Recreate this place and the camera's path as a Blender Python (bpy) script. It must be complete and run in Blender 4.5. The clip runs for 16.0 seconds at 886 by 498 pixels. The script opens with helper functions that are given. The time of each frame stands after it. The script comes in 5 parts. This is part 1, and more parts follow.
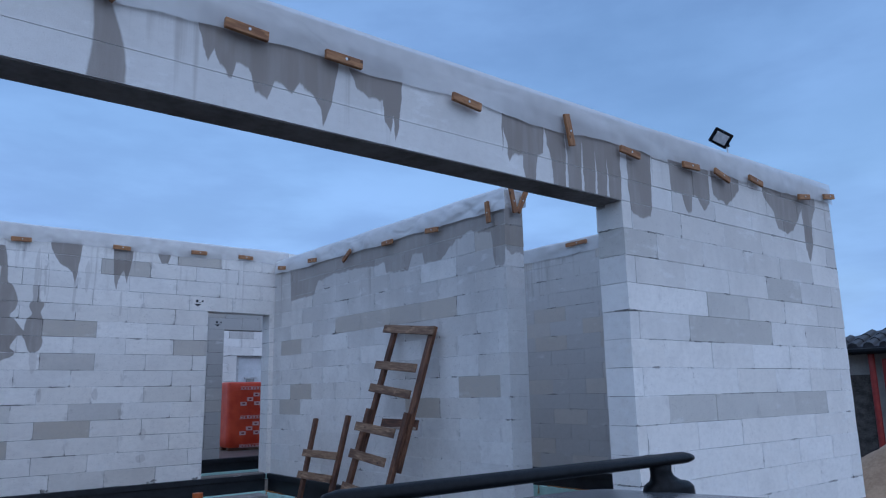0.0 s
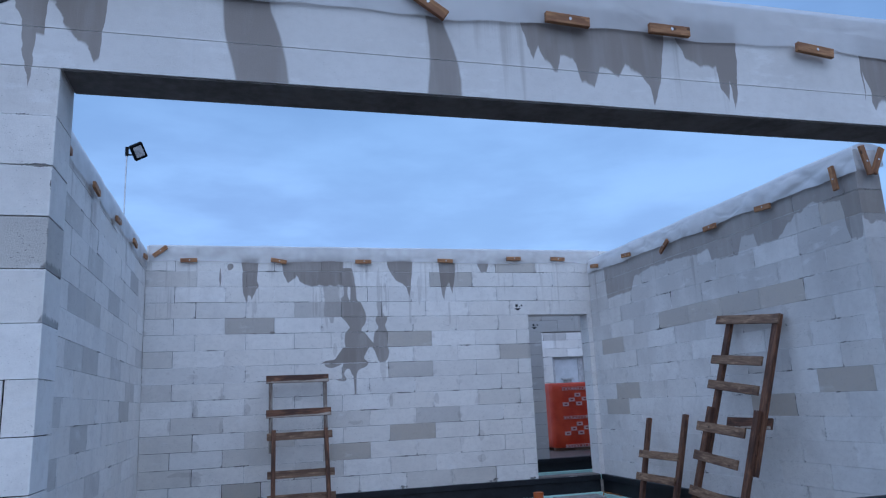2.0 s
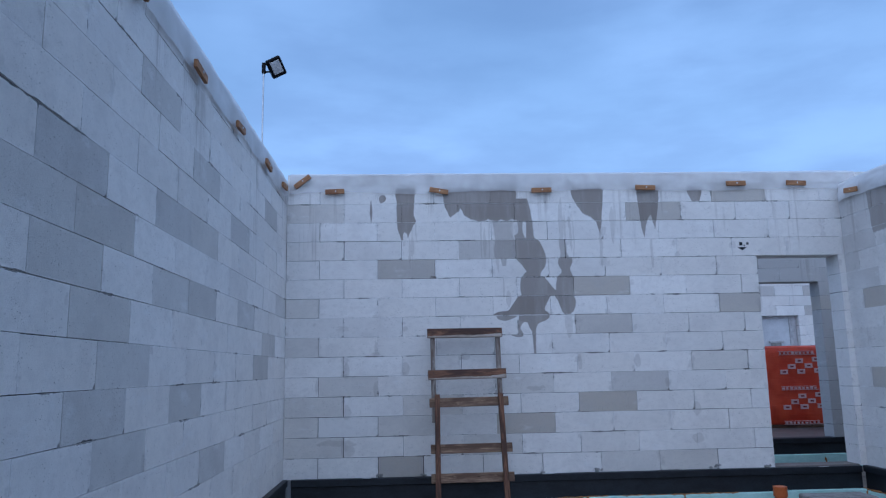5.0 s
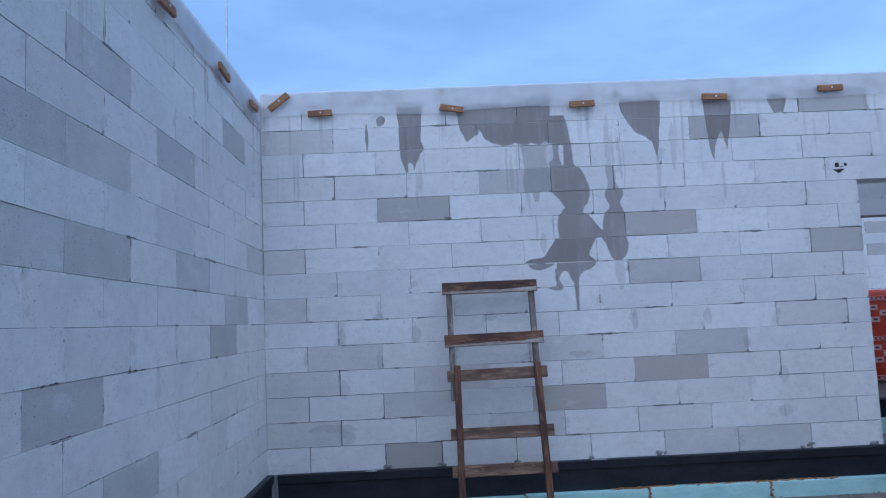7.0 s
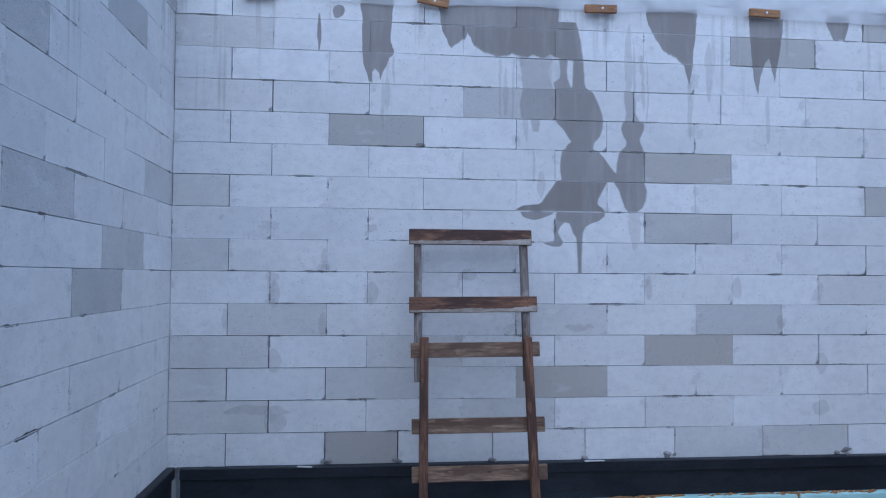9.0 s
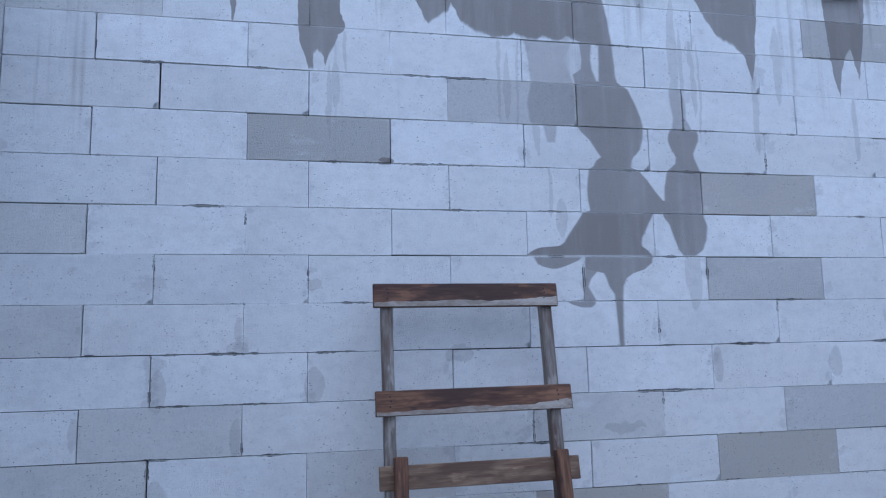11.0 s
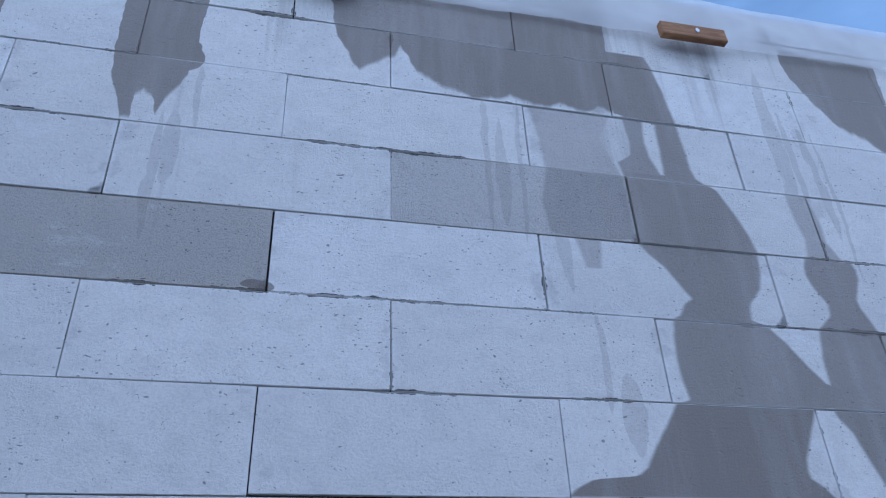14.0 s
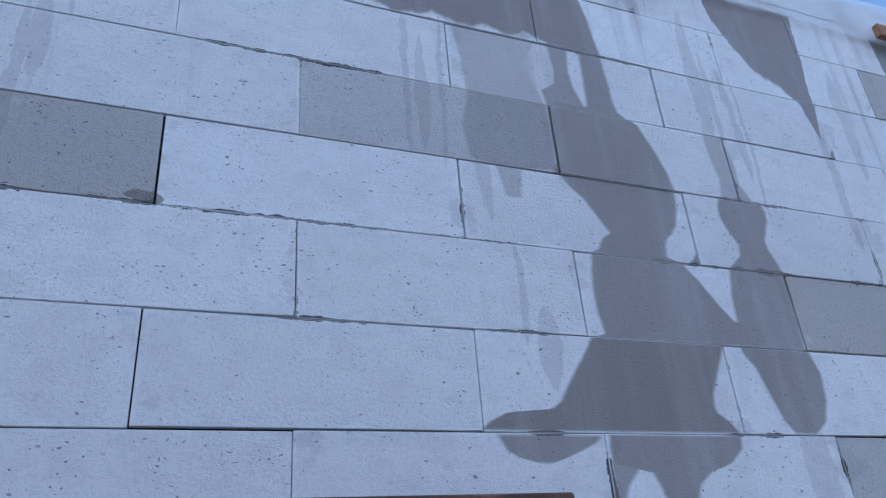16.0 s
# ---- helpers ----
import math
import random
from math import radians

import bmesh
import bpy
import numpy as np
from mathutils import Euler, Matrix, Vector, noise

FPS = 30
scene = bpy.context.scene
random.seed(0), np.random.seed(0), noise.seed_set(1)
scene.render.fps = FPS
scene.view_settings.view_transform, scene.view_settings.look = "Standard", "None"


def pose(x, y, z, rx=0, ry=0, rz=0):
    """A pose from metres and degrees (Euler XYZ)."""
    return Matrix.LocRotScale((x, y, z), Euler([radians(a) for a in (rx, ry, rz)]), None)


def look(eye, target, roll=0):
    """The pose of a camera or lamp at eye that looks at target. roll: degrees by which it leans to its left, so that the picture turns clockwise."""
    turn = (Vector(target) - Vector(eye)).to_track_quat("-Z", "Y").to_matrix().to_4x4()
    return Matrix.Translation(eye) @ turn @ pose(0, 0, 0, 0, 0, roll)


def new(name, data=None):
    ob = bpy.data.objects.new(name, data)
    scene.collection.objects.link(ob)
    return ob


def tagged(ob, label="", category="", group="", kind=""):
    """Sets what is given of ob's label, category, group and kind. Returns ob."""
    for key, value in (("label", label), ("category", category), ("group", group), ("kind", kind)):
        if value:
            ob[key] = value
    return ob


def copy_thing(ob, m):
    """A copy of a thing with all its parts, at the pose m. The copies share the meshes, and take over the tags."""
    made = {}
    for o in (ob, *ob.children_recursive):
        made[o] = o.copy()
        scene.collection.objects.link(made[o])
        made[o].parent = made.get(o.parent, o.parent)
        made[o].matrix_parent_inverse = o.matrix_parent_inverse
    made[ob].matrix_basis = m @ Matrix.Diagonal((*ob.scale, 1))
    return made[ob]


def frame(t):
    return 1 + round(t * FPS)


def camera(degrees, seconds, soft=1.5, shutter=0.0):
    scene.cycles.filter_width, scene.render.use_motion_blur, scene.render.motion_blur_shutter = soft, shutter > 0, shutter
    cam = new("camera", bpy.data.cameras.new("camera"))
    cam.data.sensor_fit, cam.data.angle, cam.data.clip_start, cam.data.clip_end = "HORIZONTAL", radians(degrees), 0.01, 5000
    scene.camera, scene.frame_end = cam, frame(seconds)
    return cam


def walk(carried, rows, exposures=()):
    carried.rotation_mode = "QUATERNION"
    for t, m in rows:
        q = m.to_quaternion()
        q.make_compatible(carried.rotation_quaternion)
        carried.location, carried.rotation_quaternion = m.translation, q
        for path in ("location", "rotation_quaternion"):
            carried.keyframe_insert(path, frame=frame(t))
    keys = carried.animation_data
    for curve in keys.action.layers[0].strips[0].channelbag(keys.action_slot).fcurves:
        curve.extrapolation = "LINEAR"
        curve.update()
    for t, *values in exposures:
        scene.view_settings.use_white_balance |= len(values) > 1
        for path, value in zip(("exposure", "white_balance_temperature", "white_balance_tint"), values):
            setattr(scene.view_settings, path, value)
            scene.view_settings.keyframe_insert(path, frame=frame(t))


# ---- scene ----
cam = camera(62.9, 16.0, soft=1.2)
PATH = [
    (0, (-0.005, 0.472, 1.451), (1.219, 2.006, 1.84), -1.1),
    (0.5, (-0.038, 0.514, 1.461), (1.095, 2.118, 1.839), -1.1),
    (1, (-0.069, 0.553, 1.463), (0.906, 2.257, 1.843), -1.4),
    (1.5, (-0.127, 0.61, 1.47), (0.644, 2.415, 1.851), -1.7),
    (2, (-0.152, 0.734, 1.457), (0.365, 2.621, 1.87), -2.5),
    (2.5, (-0.126, 0.992, 1.478), (0.209, 2.899, 1.979), -2.7),
    (3, (-0.126, 1.227, 1.472), (0.122, 3.142, 1.993), -2.5),
    (3.5, (-0.145, 1.538, 1.484), (0.072, 3.461, 1.989), -2.4),
    (4, (-0.082, 1.885, 1.458), (0.092, 3.828, 1.897), -2.3),
    (4.5, (-0.04, 2.269, 1.445), (0.075, 4.233, 1.805), -1.7),
    (5, (-0.104, 2.651, 1.456), (-0.01, 4.622, 1.784), -1.1),
    (5.2, (-0.069, 2.82, 1.453), (-0.001, 4.795, 1.76), -0.9),
    (7.3, (-0.065, 4.372, 1.572), (-0.01, 6.364, 1.747), -2.6),
    (7.5, (-0.105, 4.456, 1.573), (-0.031, 6.448, 1.729), -2.0),
    (8, (-0.164, 4.789, 1.555), (-0.051, 6.782, 1.668), -1.4),
    (8.5, (-0.195, 5.219, 1.578), (-0.022, 7.21, 1.656), -0.7),
    (8.7, (-0.174, 5.374, 1.578), (0.008, 7.365, 1.65), -0.1),
    (10.8, (-0.199, 6.968, 1.617), (0.17, 8.923, 1.824), -0.7),
    (11, (-0.205, 7.157, 1.619), (0.177, 9.103, 1.882), -1.1),
    (11.5, (-0.096, 7.528, 1.631), (0.257, 9.458, 2.018), -1.2),
    (12, (-0.008, 7.873, 1.651), (0.352, 9.788, 2.103), -1.0),
    (12.5, (0.051, 8.198, 1.66), (0.463, 10.087, 2.172), -0.4),
    (13, (0.146, 8.461, 1.664), (0.563, 10.302, 2.327), -1.2),
    (13.5, (0.21, 8.681, 1.693), (0.593, 10.447, 2.55), -1.7),
    (14, (0.199, 8.854, 1.704), (0.622, 10.513, 2.737), -2.6),
    (14.5, (0.195, 8.923, 1.736), (0.685, 10.496, 2.87), -4.1),
    (15, (0.188, 8.936, 1.735), (0.725, 10.488, 2.876), -5.0),
    (15.5, (0.187, 8.948, 1.724), (0.789, 10.531, 2.787), -5.3),
    (16, (0.208, 8.979, 1.708), (0.902, 10.625, 2.608), -4.7),
]
walk(cam, [(t, look(eye, target, roll)) for t, eye, target, roll in PATH],
     [(0, 0.0, 5300, 10), (1.5, 0.1, 5300, 10), (2, 0.14, 5300, 10), (2.5, 0.05, 5300, 10), (3, 0.09, 5300, 10), (4, -0.06, 5250, 10), (5, 0.17, 5250, 10), (5.2, 0.22, 5250, 10), (7.3, 0.34, 5150, 10), (8.7, 0.52, 5220, 10), (10.8, 0.52, 5170, 10), (12.5, 0.49, 5150, 10), (13.5, 0.54, 5220, 10), (14.5, 0.2, 5020, 10), (16, 0.34, 5070, 10)])

# ---- world, sun, exposure ----
world = bpy.data.worlds.new("dusk_sky")
scene.world = world
world.use_nodes = True
wn = world.node_tree
wn.nodes.clear()


def put(nt, socket, value):
    if isinstance(value, bpy.types.NodeSocket):
        nt.links.new(value, socket)
    else:
        socket.default_value = value


def n_math(nt, op, a, b=0.0, c=0.0):
    n = nt.nodes.new("ShaderNodeMath")
    n.operation = op
    put(nt, n.inputs[0], a), put(nt, n.inputs[1], b), put(nt, n.inputs[2], c)
    return n.outputs[0]


def n_vec(nt, op, a, b):
    n = nt.nodes.new("ShaderNodeVectorMath")
    n.operation = op
    put(nt, n.inputs[0], a), put(nt, n.inputs[1], b)
    return n.outputs[0]


def n_mix(nt, fac, a, b, blend="MIX"):
    n = nt.nodes.new("ShaderNodeMix")
    n.data_type, n.blend_type = "RGBA", blend
    put(nt, n.inputs[0], fac), put(nt, n.inputs[6], a), put(nt, n.inputs[7], b)
    return n.outputs[2]


def n_step(nt, value, lo, hi, a=0.0, b=1.0):
    n = nt.nodes.new("ShaderNodeMapRange")
    n.interpolation_type = "SMOOTHSTEP"
    for i, v in enumerate((value, lo, hi, a, b)):
        put(nt, n.inputs[i], v)
    return n.outputs[0]


def n_noise(nt, vec, scale, detail=3.0, rough=0.5):
    n = nt.nodes.new("ShaderNodeTexNoise")
    put(nt, n.inputs["Vector"], vec)
    n.inputs["Scale"].default_value, n.inputs["Detail"].default_value, n.inputs["Roughness"].default_value = scale, detail, rough
    return n.outputs[0]


def n_scaled(nt, vec, sx, sy, sz):
    n = nt.nodes.new("ShaderNodeMapping")
    put(nt, n.inputs[0], vec)
    n.inputs[3].default_value = (sx, sy, sz)
    return n.outputs[0]


SUN_ELEV, SUN_TURN = radians(46), radians(195)
sky = wn.nodes.new("ShaderNodeTexSky")
sky.sky_type, sky.sun_disc = "NISHITA", False
sky.sun_elevation, sky.sun_rotation = SUN_ELEV, SUN_TURN
sky.air_density, sky.dust_density, sky.ozone_density = 1.3, 1.0, 2.0
way = wn.nodes.new("ShaderNodeTexCoord").outputs["Generated"]
cloud = n_noise(wn, n_scaled(wn, way, 1.1, 1.1, 2.0), 2.9, 6.0, 0.5)
veil = n_noise(wn, n_scaled(wn, way, 1.0, 1.0, 2.4), 1.1, 4.0, 0.5)
rise = wn.nodes.new("ShaderNodeSeparateXYZ")
put(wn, rise.inputs[0], way)
amount = n_math(wn, "ADD", n_math(wn, "MULTIPLY", n_step(wn, cloud, 0.34, 0.66), 0.27), n_math(wn, "MULTIPLY", n_step(wn, veil, 0.35, 0.65), 0.3))
amount = n_math(wn, "MINIMUM", n_math(wn, "ADD", n_math(wn, "ADD", amount, 0.2), n_step(wn, rise.outputs[2], 0.4, 0.05, 0.0, 0.5)), 0.95)
clouds = n_mix(wn, n_step(wn, n_noise(wn, n_scaled(wn, way, 1.2, 1.2, 4.0), 3.1, 5.0, 0.55), 0.32, 0.66), (2.45, 3.5, 5.4, 1), (3.25, 4.65, 6.85, 1))
back = wn.nodes.new("ShaderNodeBackground")
put(wn, back.inputs[0], n_mix(wn, amount, sky.outputs[0], clouds))
back.inputs[1].default_value = 0.118
wn.links.new(back.outputs[0], wn.nodes.new("ShaderNodeOutputWorld").inputs[0])

sun_data = bpy.data.lights.new("sun", "SUN")
sun_data.energy, sun_data.angle, sun_data.color = 1.15, radians(140), (1.0, 0.95, 0.92)
sun = new("sun", sun_data)
sun.matrix_world = look((0, 0, 20), (math.sin(SUN_TURN) * -math.cos(SUN_ELEV) * 20, math.cos(SUN_TURN) * -math.cos(SUN_ELEV) * 20, 20 - 20 * math.sin(SUN_ELEV)))


# ---- materials ----
def material(name):
    m = bpy.data.materials.new(name)
    m.use_nodes = True
    nt = m.node_tree
    return m, nt, nt.nodes["Principled BSDF"], nt.nodes.new("ShaderNodeNewGeometry").outputs["Position"]


def bumped(nt, shader, height, strength, distance):
    b = nt.nodes.new("ShaderNodeBump")
    b.inputs["Strength"].default_value, b.inputs["Distance"].default_value = strength, distance
    put(nt, b.inputs["Height"], height)
    nt.links.new(b.outputs[0], shader.inputs["Normal"])


def blobs(nt, a, z, spots):
    """A mask that is one inside a cloud of soft ellipses (along, height, half width, half height)."""
    near = 9.0
    for ca, cz, ra, rz in spots:
        u = n_math(nt, "DIVIDE", n_math(nt, "SUBTRACT", a, ca), ra)
        v = n_math(nt, "DIVIDE", n_math(nt, "SUBTRACT", z, cz), rz)
        r = n_math(nt, "ADD", n_math(nt, "MULTIPLY", u, u), n_math(nt, "MULTIPLY", v, v))
        near = n_math(nt, "SMOOTH_MIN", near, r, 0.25)
    return n_step(nt, near, 1.12, 0.92)


def n_curve(nt, value, lo, hi, out_lo, out_hi, points):
    """A curve through (input, output) points, straight from one to the next."""
    n = nt.nodes.new("ShaderNodeFloatCurve")
    put(nt, n.inputs[1], n_math(nt, "DIVIDE", n_math(nt, "SUBTRACT", value, lo), hi - lo))
    pts = [((i - lo) / (hi - lo), (o - out_lo) / (out_hi - out_lo)) for i, o in sorted(points)]
    c = n.mapping.curves[0]
    c.points[0].location, c.points[1].location = (0.0, pts[0][1]), (1.0, pts[-1][1])
    for x, y in pts:
        c.points.new(min(max(x, 0.001), 0.999), y)
    for q in c.points:
        q.handle_type = "VECTOR"
    n.mapping.update()
    return n_math(nt, "ADD", n_math(nt, "MULTIPLY", n.outputs[0], out_hi - out_lo), out_lo)


def curtain(nt, a, z, hems):
    """Wet down from the film to a hem; each hem is a row of (along, lowest wet height)."""
    wet = 0.0
    for hem in hems:
        lo, hi = hem[0][0] - 0.02, hem[-1][0] + 0.02
        points = [(lo, 3.45), *hem, (hi, 3.45)]
        low = n_curve(nt, a, lo, hi, 2.5, 3.5, points)
        wet = n_math(nt, "MAXIMUM", wet, n_step(nt, n_math(nt, "SUBTRACT", z, low), -0.008, 0.012))
    return wet


def long_run(nt, a, z, rows):
    """Wet between two banks; rows of (height, one bank, other bank), top first."""
    lo, hi = rows[-1][0], rows[0][0]
    left = n_curve(nt, z, lo, hi, -0.5, 2.0, [(r[0], r[1]) for r in rows])
    right = n_curve(nt, z, lo, hi, -0.5, 2.0, [(r[0], r[2]) for r in rows])
    inside = n_math(nt, "MULTIPLY", n_step(nt, n_math(nt, "SUBTRACT", a, left), -0.006, 0.008), n_step(nt, n_math(nt, "SUBTRACT", right, a), -0.006, 0.008))
    return n_math(nt, "MULTIPLY", inside, n_math(nt, "MULTIPLY", n_step(nt, z, lo - 0.004, lo + 0.004), n_step(nt, z, hi + 0.004, hi - 0.004)))


def concrete(name, axis, tint, spots=(), streak_top=3.3, streaks=0.5, damp=0.0, hems=(), runs=(), pored=1.0, soak=0.4, wetness=0.95, faint_spots=(), wet_top=3.31):
    """Aerated concrete: chalky, pored, with wet patches and runs below the edge of the plastic."""
    m, nt, p, pos = material(name)
    sep = nt.nodes.new("ShaderNodeSeparateXYZ")
    nt.links.new(pos, sep.inputs[0])
    along, z = sep.outputs[axis], sep.outputs[2]
    nrm = nt.nodes.new("ShaderNodeSeparateXYZ")
    nt.links.new(nt.nodes.new("ShaderNodeNewGeometry").outputs["Normal"], nrm.inputs[0])
    broad = n_step(nt, n_math(nt, "ABSOLUTE", nrm.outputs[1 - axis]), 0.6, 0.8)
    upright = n_step(nt, n_math(nt, "ABSOLUTE", nrm.outputs[2]), 0.8, 0.5)
    rnd = nt.nodes.new("ShaderNodeObjectInfo").outputs["Random"]
    gen = nt.nodes.new("ShaderNodeSeparateXYZ")
    nt.links.new(nt.nodes.new("ShaderNodeTexCoord").outputs["Generated"], gen.inputs[0])
    ga, gz = gen.outputs[axis], gen.outputs[2]
    tone = n_mix(nt, n_math(nt, "MULTIPLY", rnd, 0.75), tint, [c * 0.86 for c in tint[:3]] + [1])
    tone = n_mix(nt, n_math(nt, "MULTIPLY", n_math(nt, "FRACT", n_math(nt, "MULTIPLY", rnd, 3.73)), 0.5), tone, (tint[0] * 0.93, tint[1] * 0.90, tint[2] * 0.86, 1))
    if damp > 0.15:
        tone = n_mix(nt, n_math(nt, "MULTIPLY", n_step(nt, n_math(nt, "FRACT", n_math(nt, "MULTIPLY", rnd, 7.31)), 0.0, 1.0), 0.6), tone, (0.72, 0.71, 0.70, 1))
    cloudy = n_noise(nt, pos, 3.1, 4.0, 0.6)
    tone = n_mix(nt, n_step(nt, cloudy, 0.42, 0.75, 0.0, 0.2 + damp), tone, (0.46, 0.44, 0.43, 1))
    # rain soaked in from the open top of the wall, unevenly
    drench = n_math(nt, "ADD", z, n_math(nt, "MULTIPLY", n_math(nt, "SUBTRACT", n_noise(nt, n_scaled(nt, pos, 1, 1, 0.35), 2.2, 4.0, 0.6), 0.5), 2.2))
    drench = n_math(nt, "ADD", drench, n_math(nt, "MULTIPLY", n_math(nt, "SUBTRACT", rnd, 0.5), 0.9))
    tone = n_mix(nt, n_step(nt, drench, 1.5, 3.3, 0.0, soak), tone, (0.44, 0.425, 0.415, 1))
    mottle = n_noise(nt, n_scaled(nt, pos, 1, 1, 1.5), 17.0, 5.0, 0.65)
    tone = n_mix(nt, n_step(nt, mottle, 0.4, 0.7, 0.0, 0.22), tone, (0.52, 0.505, 0.495, 1))
    # smeared glue and rubbed ends close to the upright joints, a broken corner here and there
    edge = n_math(nt, "ABSOLUTE", n_math(nt, "SUBTRACT", ga, 0.5))
    patchy = n_noise(nt, n_scaled(nt, pos, 1, 1, 1.3), 8.0, 4.0, 0.6)
    smear = n_math(nt, "ADD", n_step(nt, edge, 0.36, 0.5, 0.0, 0.17), patchy)
    tone = n_mix(nt, n_math(nt, "MULTIPLY", n_step(nt, smear, 0.68, 0.76, 0.0, 0.3 * pored), broad), tone, (0.42, 0.40, 0.39, 1))
    pale = n_noise(nt, n_scaled(nt, pos, 0.8, 0.8, 2.0), 4.3, 5.0, 0.65)
    tone = n_mix(nt, n_step(nt, pale, 0.58, 0.7, 0.0, 0.35), tone, (0.84, 0.84, 0.84, 1))
    corner = n_math(nt, "ADD", n_math(nt, "MULTIPLY", n_math(nt, "SUBTRACT", 1.0, ga), 26.0), n_math(nt, "MULTIPLY", gz, 7.0))
    corner = n_math(nt, "ADD", corner, n_math(nt, "MULTIPLY", n_noise(nt, pos, 40.0, 2.0), 1.6))
    chip = n_math(nt, "MULTIPLY", n_step(nt, corner, 2.1, 1.5), n_step(nt, rnd, 0.74, 0.76))
    tone = n_mix(nt, n_math(nt, "MULTIPLY", chip, 0.75), tone, (0.07, 0.065, 0.06, 1))
    rag = n_math(nt, "MULTIPLY", n_math(nt, "MINIMUM", gz, n_math(nt, "SUBTRACT", 1.0, gz)), 0.2)
    side = n_math(nt, "MULTIPLY", n_math(nt, "MINIMUM", ga, n_math(nt, "SUBTRACT", 1.0, ga)), 0.6)
    rag = n_math(nt, "MINIMUM", rag, n_math(nt, "ADD", side, n_math(nt, "MULTIPLY", n_math(nt, "SUBTRACT", 1.0, broad), 1.0)))
    rag = n_math(nt, "ADD", rag, n_math(nt, "MULTIPLY", n_noise(nt, n_scaled(nt, pos, 1, 1, 1.6), 24.0, 4.0, 0.7), 0.022))
    rag = n_math(nt, "ADD", rag, n_math(nt, "MULTIPLY", n_math(nt, "SUBTRACT", n_noise(nt, n_scaled(nt, pos, 1, 1, 2.0), 3.4, 2.0, 0.5), 0.49), 0.045))
    rag = n_math(nt, "MULTIPLY", n_step(nt, rag, 0.0082, 0.0068), upright)
    tone = n_mix(nt, n_math(nt, "MULTIPLY", rag, 0.92 if pored > 0.5 else 0.15), tone, (0.045, 0.043, 0.042, 1))
    rim = n_math(nt, "ADD", n_math(nt, "MINIMUM", n_math(nt, "MULTIPLY", n_math(nt, "MINIMUM", gz, n_math(nt, "SUBTRACT", 1.0, gz)), 0.2), side), n_math(nt, "MULTIPLY", n_noise(nt, pos, 14.0, 3.0, 0.6), 0.035))
    tone = n_mix(nt, n_math(nt, "MULTIPLY", n_step(nt, rim, 0.027, 0.016), n_math(nt, "MULTIPLY", n_math(nt, "SUBTRACT", 1.0, rag), 0.3)), tone, [min(0.9, c * 1.12) for c in tint[:3]] + [1])
    hole = 0.0
    for size, cluster, cut, reach in ((62, 5.0, 0.545, 0.17), (105, 11.0, 0.525, 0.18), (30, 8.0, 0.575, 0.1)):
        pores = nt.nodes.new("ShaderNodeTexVoronoi")
        pores.inputs["Scale"].default_value = size
        jit = nt.nodes.new("ShaderNodeTexNoise")
        jit.inputs["Scale"].default_value = size * 0.4
        nt.links.new(pos, jit.inputs["Vector"])
        nt.links.new(n_vec(nt, "ADD", n_scaled(nt, pos, 0.75, 0.75, 1.2), n_scaled(nt, jit.outputs["Color"], 0.03, 0.03, 0.03)), pores.inputs["Vector"])
        sel = n_math(nt, "ADD", n_math(nt, "MULTIPLY", n_noise(nt, pos, cluster, 2.0), 0.6), n_math(nt, "MULTIPLY", n_noise(nt, pos, size * 0.55, 1.0), 0.4))
        one = n_math(nt, "MULTIPLY", n_step(nt, pores.outputs["Distance"], reach, reach * 0.75), n_step(nt, sel, cut - 0.02, cut + 0.03))
        hole = n_math(nt, "MAXIMUM", hole, one)
    tone = n_mix(nt, n_math(nt, "MULTIPLY", n_math(nt, "MULTIPLY", hole, upright), 0.58 * pored), tone, (0.06, 0.055, 0.055, 1))
    grain = n_noise(nt, pos, 150.0, 4.0, 0.8)
    tone = n_mix(nt, n_step(nt, grain, 0.5, 0.62, 0.0, (0.15 + damp * 1.0) * pored), tone, (0.34, 0.33, 0.325, 1))
    # wet
    warp = n_math(nt, "SUBTRACT", n_noise(nt, pos, 9.0, 3.0, 0.55), 0.5)
    along_w = n_math(nt, "ADD", along, n_math(nt, "MULTIPLY", warp, 0.035))
    z_w = n_math(nt, "ADD", z, n_math(nt, "MULTIPLY", warp, 0.05))
    column = n_math(nt, "SUBTRACT", n_noise(nt, n_scaled(nt, pos, 1, 1, 0.15), 17.0, 2.0, 0.5), 0.5)
    z_h = n_math(nt, "ADD", z_w, n_math(nt, "MULTIPLY", column, 0.06))
    wet = 0.0
    if spots:
        wet = blobs(nt, along_w, z_w, spots)
    if hems:
        wet = n_math(nt, "MAXIMUM", wet, curtain(nt, along_w, z_h, hems))
    if faint_spots:
        soft = n_math(nt, "MULTIPLY", blobs(nt, n_math(nt, "ADD", along_w, n_math(nt, "MULTIPLY", column, 0.05)), z_h, faint_spots), 0.26)
        wet = n_math(nt, "MAXIMUM", wet, soft)
    along_r = n_math(nt, "ADD", along, n_math(nt, "MULTIPLY", warp, 0.012))
    for rows, strength in runs:
        wet = n_math(nt, "MAXIMUM", wet, n_math(nt, "MULTIPLY", long_run(nt, along_r, z, rows), strength))
    wet = n_math(nt, "MULTIPLY", wet, n_step(nt, z_w, wet_top + 0.02, wet_top - 0.02)) if spots or hems else wet
